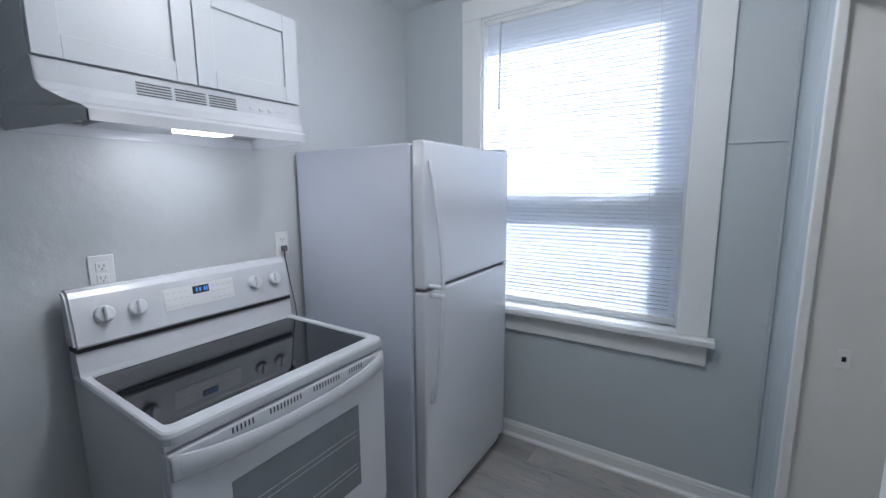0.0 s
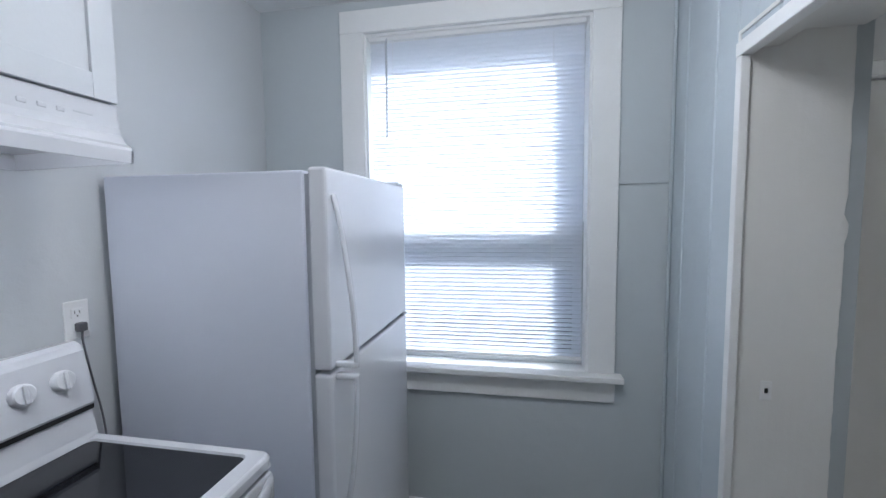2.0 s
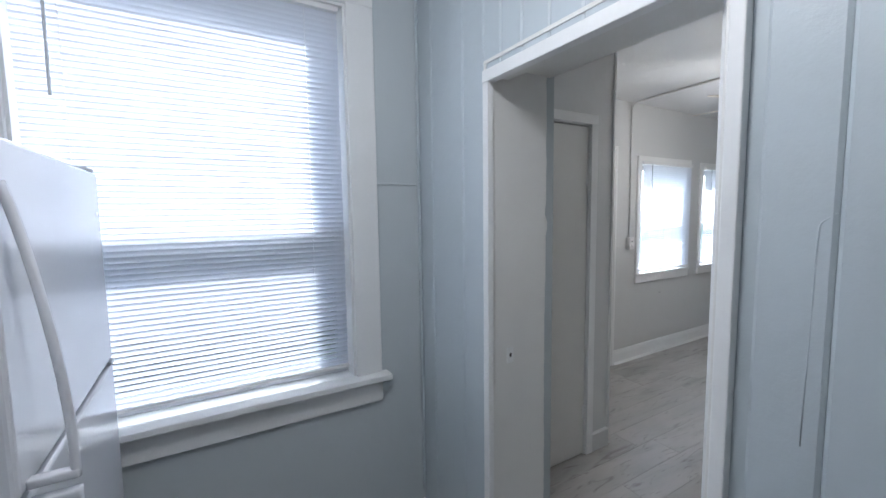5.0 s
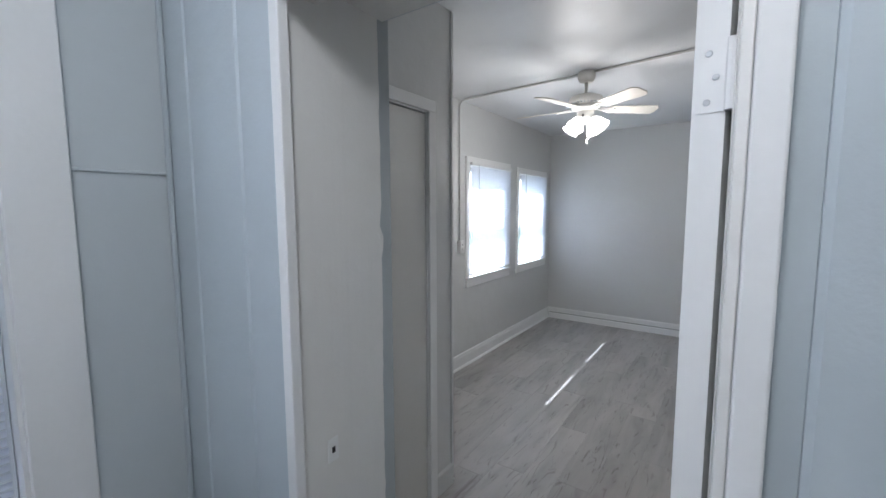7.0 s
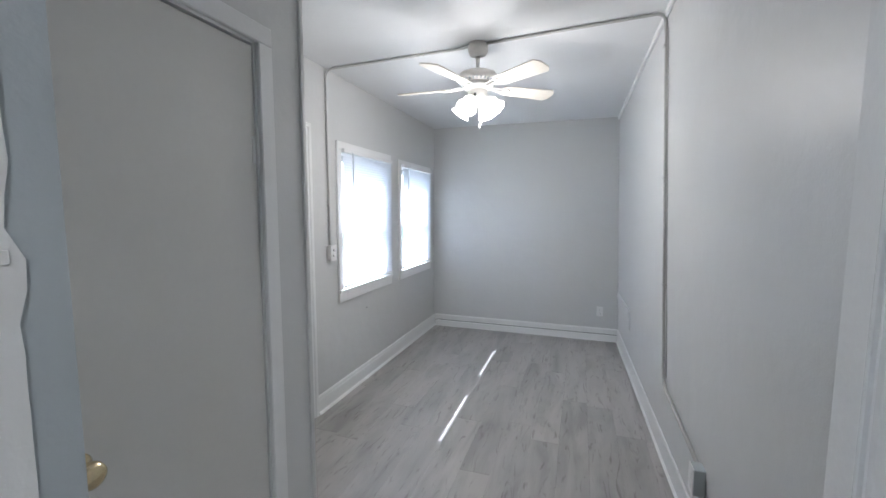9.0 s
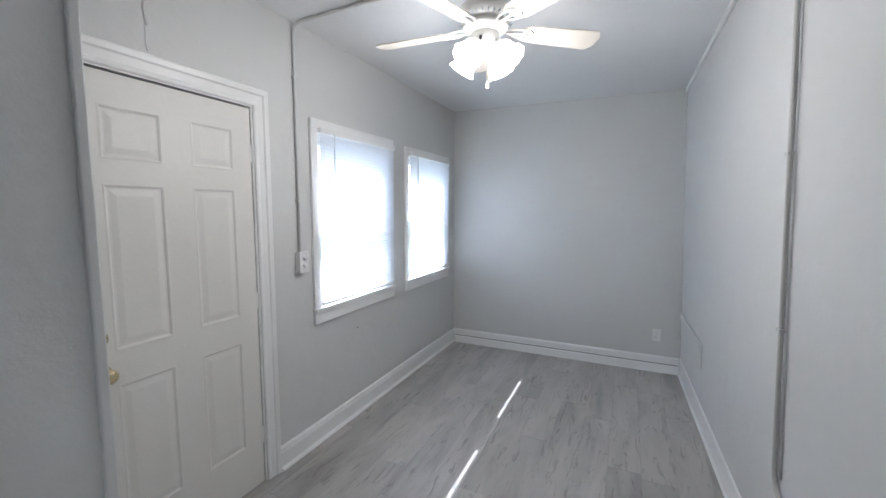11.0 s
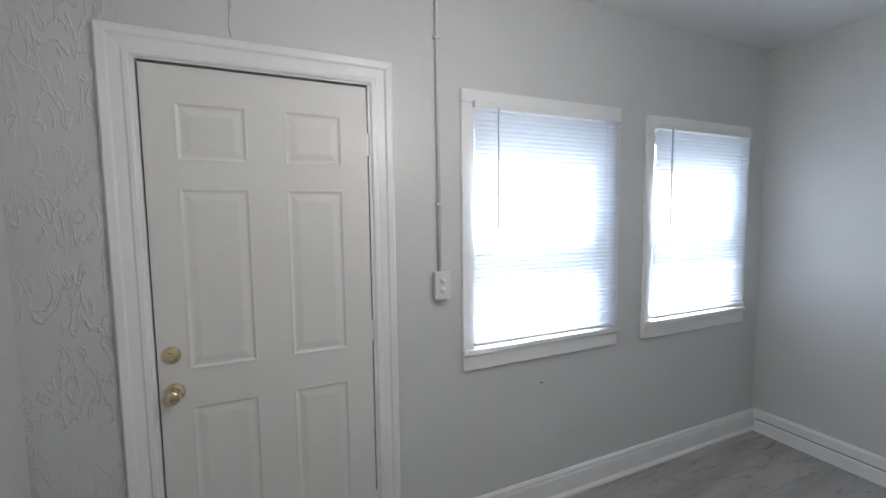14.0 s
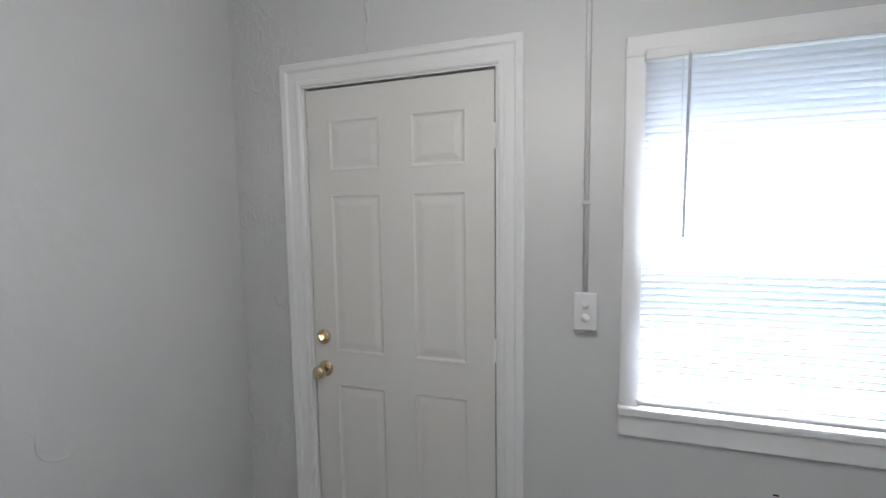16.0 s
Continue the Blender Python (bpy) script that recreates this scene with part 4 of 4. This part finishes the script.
for s in (-1, 1):
    bm = bmesh.new()
    k = 2 if s < 0 else 3
    out = [(r_[0], s * (w - r_[k]), r_[1]) for r_ in HOOD_ROWS[:8]] + [(0.001, s * w, 0.0)]
    o_ = [bm.verts.new(p) for p in out]
    i__ = [bm.verts.new((x, y - s * 0.004, z)) for x, y, z in out]
    c_ = [bm.verts.new((0.001, s * w, 0.07)), bm.verts.new((0.001, s * (w - 0.004), 0.07))]
    for j in range(len(o_) - 1):
        bm.faces.new((o_[j], o_[j + 1], c_[0]))
        bm.faces.new((i__[j], i__[j + 1], c_[1]))
        bm.faces.new((o_[j], o_[j + 1], i__[j + 1], i__[j]))
    bmesh.ops.remove_doubles(bm, verts=bm.verts, dist=1e-6)
    part("side_panel", bm, APPLIANCE, hood)
part("back_lip", boxes((0.001, 0.006, -w + 0.005, w - 0.005, 0.0, 0.029)), APPLIANCE, hood)
part("filter", boxes((0.08, 0.33, -0.22, 0.02, 0.022, 0.039), bevel=0.002), FILTER, hood, "metal mesh grease filter")
part("lamp_lens", boxes((0.255, 0.365, -0.055, 0.095, 0.008, 0.0195), bevel=0.003), HOODLAMP, hood, "lit lamp lens")
bm = bmesh.new()
for g in range(3):
    y0 = -0.165 + g * 0.098
    for k in range(5):
        z = 0.092 + k * 0.0078
        x = 0.330 - (z - 0.090) / 0.053 * 0.005
        box(bm, x - 0.001, x + 0.0012, y0, y0 + 0.088, z, z + 0.0042)
part("vent_grille", bm, WIRE, hood, "three groups of dark vent slots")
bm = bmesh.new()
for y in (0.165, 0.20, 0.235):
    box(bm, 0.322, 0.3305, y, y + 0.018, 0.101, 0.112, bevel=0.002)
part("switch", bm, APPLIANCE, hood, "white rocker switches")
part("badge", boxes((0.322, 0.3292, 0.27, 0.31, 0.108, 0.111)), GREYPRINT, hood)
hl = new("hood_lamp", bpy.data.lights.new("hood_lamp", "POINT"))
hl.data.energy, hl.data.shadow_soft_size, hl.data.color = 0.20, 0.012, (1.0, 0.94, 0.88)
hl.location = (KW + 0.29, (HY0 + HY1) / 2 + 0.02, 1.636)

# ---- wall cabinet ----
cab = thing("wall_cabinet", "white shaker wall cabinet with two doors above the hood", "cabinet", (KW, (HY0 + HY1) / 2, 1.7905))
part("carcass", boxes((0.001, 0.312, -w, w, 0, 0.31), bevel=0.001), CABINET, cab)
for s in (-1, 1):
    a, b = (-w + 0.002, -0.002) if s < 0 else (0.002, w - 0.002)
    d = part("cabinet_door", boxes((0.3135, 0.324, a + 0.056, b - 0.056, 0.060, 0.250)), CABINET, cab)
    for nm, r in (("stile", (a, a + 0.057, 0.004, 0.306)), ("stile", (b - 0.057, b, 0.004, 0.306)), ("rail", (a + 0.0571, b - 0.0571, 0.004, 0.061)), ("rail", (a + 0.0571, b - 0.0571, 0.249, 0.306))):
        part(nm, boxes((0.314, 0.333, *r), bevel=0.0012), CABINET, d)

# ---- outlets, switches, wiring ----
def outlet(name, label, m, plugs=True, material=PLASTIC, group="outlets"):
    """A duplex outlet on a wall; its face looks along local -y."""
    root = new(name)
    root.matrix_world = m
    tagged(root, label, "outlet", group)
    part("plate", boxes((-0.035, 0.035, -0.006, -0.0005, -0.0575, 0.0575), bevel=0.003, seg=2), material, root)
    for dz in (-0.020, 0.020):
        f = part("receptacle", boxes((-0.0165, 0.0165, -0.0085, -0.0061, dz - 0.0145, dz + 0.0145), bevel=0.001), material, root)
        part("slot", boxes((-0.008, -0.006, -0.009, -0.0084, dz - 0.001, dz + 0.008), (0.005, 0.007, -0.009, -0.0084, dz - 0.001, dz + 0.007), (-0.002, 0.002, -0.009, -0.0084, dz - 0.010, dz - 0.006)), BLACK, f)
    return root

outlet("outlet", "white duplex outlet on the wall behind the stove", pose(KW, 1.575, 1.210, 0, 0, 90))
o2 = outlet("outlet", "white duplex outlet beside the fridge with a dark plug", pose(KW, 2.257, 1.225, 0, 0, 90))
plug = thing("plug_cord", "dark plug and thin cord hanging behind the stove", "power cord", (KW + 0.008, 2.257, 1.205))
part("plug", boxes((0.0005, 0.022, -0.012, 0.012, -0.013, 0.013), bevel=0.004, seg=2), WIRE, plug)
bm = bmesh.new()
tube(bm, curve_pts([(0.014, 0.0, -0.012), (0.012, 0.0, -0.04), (0.010, 0.02, -0.16), (0.012, 0.045, -0.30), (0.016, 0.05, -0.50)], 0.06), 0.003, 6)
part("cord", bm, WIRE, plug, smooth=True)

# conduit across the room: outer wall switch, ceiling, fan, long wall, box
CX = 3.765
n_line = thing("wall_conduit", "thin painted conduit down the outer wall and across the ceiling", "conduit", (0, 0, 0))
bm = bmesh.new()
tube(bm, curve_pts([(CX, N2 - 0.012, 1.26), (CX, N2 - 0.012, H2 - 0.012), (3.71, 2.95, H2 - 0.010), (3.69, 2.90, H2 - 0.010)], 0.07), 0.0085, 10)
part("pipe", bm, CONDUIT_LIGHT, n_line, smooth=True)
for z in (1.55, 2.25):
    part("strap", boxes((CX - 0.014, CX + 0.014, N2 - 0.021, N2 - 0.001, z, z + 0.012), bevel=0.001), CONDUIT_LIGHT, n_line)
s_line = thing("conduit", "grey painted conduit and loose wire down the long wall", "conduit", (0, 0, 0))
bm = bmesh.new()
tube(bm, curve_pts([(3.68, 2.79, H2 - 0.010), (3.58, SY(3.58, 2.55) + 0.012, H2 - 0.012), (3.58, SY(3.58, 2.4) + 0.012, H2 - 0.12), (3.72, SY(3.72, 0.5) + 0.012, 0.50), (3.02, SY(3.02, 0.45) + 0.014, 0.445)], 0.09), 0.0085, 10)
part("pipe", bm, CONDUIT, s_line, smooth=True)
bm = bmesh.new()
rw = random.Random(5)
pts = [(3.545 + 0.135 * k / 14 + rw.uniform(-0.006, 0.006), SY(3.6, 2.46 - 1.9 * k / 14) + 0.006, 2.46 - 1.9 * k / 14) for k in range(15)]
tube(bm, curve_pts(pts, 0.06, 3), 0.0032, 6)
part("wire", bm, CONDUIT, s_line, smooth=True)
for x, z in ((3.590, 2.38), (3.635, 1.70), (3.678, 1.10)):
    part("strap", sheared([(x - 0.016, x + 0.016, 0.001, 0.022, z, z + 0.012)], 0.001), CONDUIT, s_line)
sbox = thing("junction_box", "grey metal surface box with a white outlet", "outlet box", (2.98, SY(2.98, 0.40), 0.40))
part("box", boxes((-0.035, 0.035, 0.0005, 0.045, -0.057, 0.057), bevel=0.003), GREYPLASTIC, sbox)
pl = part("plate", boxes((-0.037, 0.037, 0.0455, 0.050, -0.059, 0.059), bevel=0.002), PLASTIC, sbox)
part("receptacle", boxes((-0.0165, 0.0165, 0.0501, 0.052, -0.035, -0.006), (-0.0165, 0.0165, 0.0501, 0.052, 0.006, 0.035), bevel=0.0008), PLASTIC, pl)
bm = bmesh.new()
tube(bm, [(2.98, SY(2.98, 0.17) + 0.012, 0.17), (2.98, SY(2.98, 0.34) + 0.012, 0.342)], 0.0085, 10)
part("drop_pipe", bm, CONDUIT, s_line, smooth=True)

sw = thing("switch_box", "white surface dimmer box with a round knob on the outer wall", "light switch", (CX, N2, 1.20))
part("box", boxes((-0.030, 0.030, -0.040, -0.0005, -0.055, 0.055), bevel=0.003), PLASTIC, sw)
pl = part("plate", boxes((-0.036, 0.036, -0.0455, -0.0405, -0.062, 0.062), bevel=0.003, seg=2), PLASTIC, sw)
bm = bmesh.new()
lathe(bm, [(0.011, 0), (0.011, 0.008), (0.009, 0.012), (0.001, 0.0125)], 20, Matrix.Translation((0.0, -0.0456, 0.022)) @ Matrix.Rotation(radians(90), 4, "X"))
part("dimmer_knob", bm, PLASTIC, sw, smooth=True)
bm = bmesh.new()
lathe(bm, [(0.013, 0), (0.013, 0.005), (0.001, 0.0055)], 20, Matrix.Translation((0.0, -0.0456, -0.020)) @ Matrix.Rotation(radians(90), 4, "X"))
part("pull_socket", bm, PLASTIC, sw, smooth=True)
outlet("outlet", "white duplex outlet low on the end wall", pose(E2, 1.955, 0.345, 0, 0, -90))

patch = thing("wall_ledge", "low plaster ledge painted over on the long wall", "wall ledge")
part("ledge", sheared([(5.18, 6.05, 0.0005, 0.016, 0.53, 0.60), (5.14, 5.1795, 0.0005, 0.012, 0.42, 0.60)], 0.004), ROOM_PAINT, patch)

# crack over the door, holes, chips
crack = thing("plaster_crack", "rough painted plaster seam above the entry door", "crack", (2.985, N2, 2.14))
bm = bmesh.new()
pts = [(rw.uniform(-0.006, 0.006), -0.0008, k * 0.03) for k in range(14)]
tube(bm, pts, 0.0028, 5)
part("ridge", bm, ROOM_PAINT, crack, smooth=True)
bm = bmesh.new()
tube(bm, [(0.002, -0.001, 0.10), (-0.006, -0.002, 0.16), (0.0, -0.001, 0.20)], 0.006, 6)
part("chip", bm, ROOM_PAINT, crack, smooth=True)
nail = thing("nail_hole", "small dark nail hole in the wall under the window", "nail hole", (4.33, N2, 0.645))
part("hole", boxes((-0.008, 0.008, -0.0015, -0.0002, -0.003, 0.003), bevel=0.0005), BLACK, nail)
ring_m = thing("wall_ring", "faint curved ridge on the painted wall", "ring mark", (JX, 3.31, 0.93))
bm = bmesh.new()
tube(bm, [(0.0006, 0.045 * math.cos(a), 0.045 * math.sin(a)) for a in [radians(150 + 10 * k) for k in range(20)]], 0.0012, 5)
part("ridge", bm, ROOM_PAINT, ring_m, smooth=True)

# ---- ceiling fan ----
FANX, FANY = 3.69, 2.845
fan = thing("ceiling_fan", "white five blade ceiling fan with four lit frosted tulip shades", "ceiling fan", (FANX, FANY, H2))
bm = bmesh.new()
lathe(bm, [(0.055, -0.0005), (0.062, -0.01), (0.062, -0.045), (0.05, -0.07), (0.03, -0.078), (0.012, -0.08)], 32)
part("canopy", bm, FANWHITE, fan, smooth=True)
bm = bmesh.new()
lathe(bm, [(0.0125, -0.079), (0.0125, -0.175)], 16)
part("downrod", bm, FANWHITE, fan, smooth=True)
bm = bmesh.new()
lathe(bm, [(0.03, -0.160), (0.075, -0.168), (0.115, -0.185), (0.125, -0.205), (0.122, -0.225), (0.10, -0.238), (0.088, -0.242), (0.088, -0.252), (0.098, -0.256), (0.098, -0.268), (0.075, -0.280), (0.06, -0.285)], 40)
part("motor_housing", bm, FANWHITE, fan, smooth=True)
bm = bmesh.new()
for k in range(30):
    ang = 2 * math.pi * k / 30
    one = bmesh.new()
    box(one, 0.101, 0.121, -0.0022, 0.0022, -0.2405, -0.2285)
    one.transform(Matrix.Rotation(ang, 4, "Z"))
    tmp = bpy.data.meshes.new("slot")
    one.to_mesh(tmp)
    one.free()
    bm.from_mesh(tmp)
    bpy.data.meshes.remove(tmp)
part("vent_slots", bm, GREYPRINT, fan, "ring of shaded vent slots under the motor")
bm = bmesh.new()
lathe(bm, [(0.058, -0.284), (0.062, -0.30), (0.062, -0.335), (0.05, -0.345), (0.035, -0.360), (0.03, -0.372), (0.012, -0.380)], 32)
hub = part("switch_housing", bm, FANWHITE, fan, smooth=True)
part("badge", boxes((-0.0635, -0.061, -0.006, 0.006, -0.330, -0.312)), BLACK, hub)
for k in range(5):
    ang = radians(-53 + 72 * k)
    m = Matrix.Rotation(ang, 4, "Z") @ Matrix.Translation((0, 0, -0.268))
    bm = bmesh.new()
    n = 14
    top, bot = [], []
    for i in range(n + 1):
        t = i / n
        x = 0.17 + 0.365 * t
        hw_ = 0.050 + 0.018 * t
        if t > 0.9:
            hw_ *= math.sqrt(max(0.0, 1 - ((t - 0.9) / 0.1) ** 2)) * 0.55 + 0.45
        if t < 0.08:
            hw_ *= 0.75 + 0.25 * t / 0.08
        for s in (-1, 1):
            y = s * hw_
            z = -math.tan(radians(12)) * y
            top.append(bm.verts.new((x, y, z + 0.003)))
            bot.append(bm.verts.new((x, y, z - 0.003)))
    for i in range(n):
        a = 2 * i
        bm.faces.new((top[a], top[a + 1], top[a + 3], top[a + 2]))
        bm.faces.new((bot[a], bot[a + 2], bot[a + 3], bot[a + 1]))
        bm.faces.new((top[a], top[a + 2], bot[a + 2], bot[a]))
        bm.faces.new((top[a + 1], bot[a + 1], bot[a + 3], top[a + 3]))
    bm.faces.new((top[0], bot[0], bot[1], top[1]))
    bm.faces.new((top[-2], top[-1], bot[-1], bot[-2]))
    bm.transform(m)
    bl = part("blade", bm, BLADE, fan, "cream white blade")
    bm = bmesh.new()
    for s in (-1, 1):
        tube(bm, curve_pts([(0.085, s * 0.012, 0.006), (0.13, s * 0.030, 0.0), (0.19, s * 0.036, -s * 0.0075 - 0.006), (0.215, s * 0.018, -s * 0.004 - 0.006)], 0.03, 4), 0.0045, 8)
    box(bm, 0.08, 0.20, -0.006, 0.006, -0.008, -0.002, bevel=0.001)
    bm.transform(m)
    part("blade_iron", bm, FANWHITE, bl, smooth=True)
for k in range(4):
    ang = radians(74 + 90 * k)
    m = Matrix.Rotation(ang, 4, "Z") @ Matrix.Translation((0.045, 0, -0.318)) @ Matrix.Rotation(radians(138), 4, "Y")
    bm = bmesh.new()
    lathe(bm, [(0.010, -0.02), (0.012, 0.02), (0.022, 0.03), (0.024, 0.045), (0.018, 0.05)], 20, m)
    arm = part("lamp_arm", bm, FANWHITE, fan, smooth=True)
    bm = bmesh.new()
    lathe(bm, [(0.022, 0.044), (0.033, 0.053), (0.043, 0.072), (0.046, 0.092), (0.050, 0.110), (0.059, 0.126), (0.062, 0.130)], 40, m, ripple=0.045, lobes=9)
    part("shade", bm, LAMPGLASS, arm, "lit frosted tulip glass shade", smooth=True)
for dx, L in ((0.02, 0.06), (-0.025, 0.10)):
    bm = bmesh.new()
    tube(bm, [(dx, -0.02, -0.37), (dx, -0.02, -0.39 - L)], 0.001, 5)
    ch = part("pull_chain", bm, BRASS, fan)
    bm = bmesh.new()
    lathe(bm, [(0.002, 0), (0.006, -0.01), (0.007, -0.03), (0.002, -0.035)], 12, Matrix.Translation((dx, -0.02, -0.39 - L)))
    part("pull_bob", bm, PLASTIC, ch, smooth=True)
for k in range(4):
    ang = radians(74 + 90 * k)
    lp = new("fan_bulb", bpy.data.lights.new("fan_bulb", "POINT"))
    lp.data.energy, lp.data.shadow_soft_size, lp.data.color = 0.80, 0.05, (1.0, 0.88, 0.74)
    lp.location = (FANX + 0.17 * math.cos(ang), FANY + 0.17 * math.sin(ang), H2 - 0.545)

# ---- outside: neighbour's wall beyond the kitchen window ----
nb = thing("neighbour_house", "pale sided house across the yard seen through the blinds", "house", (-1.0, 9.5, -0.45))
part("wall", boxes((-5, 3.5, 0, 5, 0, 3.2)), SIDING, nb)
bm = bmesh.new()
prism(bm, [(-0.5, 3.15), (5.5, 3.15), (2.5, 5.0)], -5.4, 3.9, "x")
part("roof", bm, GREYPLASTIC, nb)
# eaves of the house itself
structure("eaves", boxes((1.311, 6.8, N2 + TH, N2 + TH + 0.12, H2 + 0.06, H2 + 0.2)), TRIM, "painted eaves of the house")
# slab added out of view over the ceilings, blocks light from above
structure("sky_block_slab", boxes((1.311, 6.8, -2.0, N2 + TH + 0.12, H2 + 0.24, H2 + 0.34), (-1.5, 1.311, -2.0, KN + TH + 0.05, H2 + 0.24, H2 + 0.34)), GREYPLASTIC, "unseen flat slab added above the rooms to block sky and sun")

# ---- boarded kitchen wall ----
bounds_n = [ON + 0.019, 2.845, 3.09, KN - 0.001]
def board(y0, y1, z0, z1):
    """A tongue and groove board with eased front edges."""
    bm = bmesh.new()
    c = 0.007
    prism(bm, [(KE + 0.0155, y0), (KE + 0.0155, y1), (KE + 0.005, y1), (KE, y1 - c), (KE, y0 + c), (KE + 0.005, y0)], z0, z1, "z")
    part("board", bm, BOARD_PAINT, wall_ke)

for a, b in zip(bounds_n, bounds_n[1:]):
    board(a + 0.0005, b - 0.0005, 0, H)
bs = [1.849, 1.7345, 1.637, 1.52, 1.40, 1.20, 1.0, 0.8, 0.6, 0.4, 0.2, 0.0, -0.2, -0.4, -0.6, -0.8, -1.0, -1.2, KS + 0.001]
for a, b in zip(bs, bs[1:]):
    board(b + 0.0005, a - 0.0005, 0, H)
ys = [OS - 0.066, 1.935, 2.03, 2.147, 2.264, 2.387, 2.505, 2.612, ON + 0.019]
for a, b in zip(ys, ys[1:]):
    board(a + 0.0005, b - 0.0005, OH - 0.026, H)
bm = bmesh.new()
tube(bm, curve_pts([(KE + 0.003, 1.737, 1.515), (KE + 0.0005, 1.748, 1.506), (KE, 1.7575, 1.498), (KE + 0.0003, 1.7605, 1.46), (KE + 0.0008, 1.7615, 1.30), (KE + 0.0008, 1.7650, 1.10)], 0.012, 3), 0.0016, 6)
part("paint_ridge", bm, BOARD_PAINT, wall_ke, "old wire painted over", smooth=True)

# ---- floor planks ----
rp = random.Random(11)
PW, PL = 0.182, 1.22
master = {}
y = KS - 0.05
row = 0
while y < N2:
    x = KW - 0.05 - rp.uniform(0, PL)
    while x < E2:
        x0, x1 = max(x, KW - 0.1), min(x + PL, E2 + 0.05)
        y0, y1 = max(y, KS - 0.1), min(y + PW, N2 + 0.05)
        inside = (x0 < 1.41 and y0 < KN) or (x1 > 1.1 and y1 > 1.6)
        if x1 - x0 > 0.05 and y1 - y0 > 0.01 and inside:
            bm = boxes((-(x1 - x0) / 2 + 0.0004, (x1 - x0) / 2 - 0.0004, -(y1 - y0) / 2 + 0.0004, (y1 - y0) / 2 - 0.0004, -0.007, 0.0), bevel=0.0008)
            pk = part("plank", bm, PLANK, floor)
            pk.location = ((x0 + x1) / 2, (y0 + y1) / 2, 0)
        x += PL
    y += PW
    row += 1

# ---- kitchen ceiling light ----
kl = thing("ceiling_light", "white flush ceiling light with a lit frosted dome", "ceiling light", (0.30, 2.00, H))
bm = bmesh.new()
lathe(bm, [(0.16, -0.0005), (0.165, -0.02), (0.15, -0.03)], 40)
part("base", bm, FANWHITE, kl, smooth=True)
bm = bmesh.new()
lathe(bm, [(0.145, -0.031), (0.135, -0.07), (0.10, -0.10), (0.05, -0.118), (0.001, -0.122)], 40)
part("dome", bm, LAMPGLASS, kl, "lit frosted glass dome", smooth=True)
kb = new("kitchen_bulb", bpy.data.lights.new("kitchen_bulb", "POINT"))
kb.data.energy, kb.data.shadow_soft_size, kb.data.color = 3.5, 0.13, (1.0, 0.93, 0.84)
kb.location = (0.30, 2.00, H - 0.20)
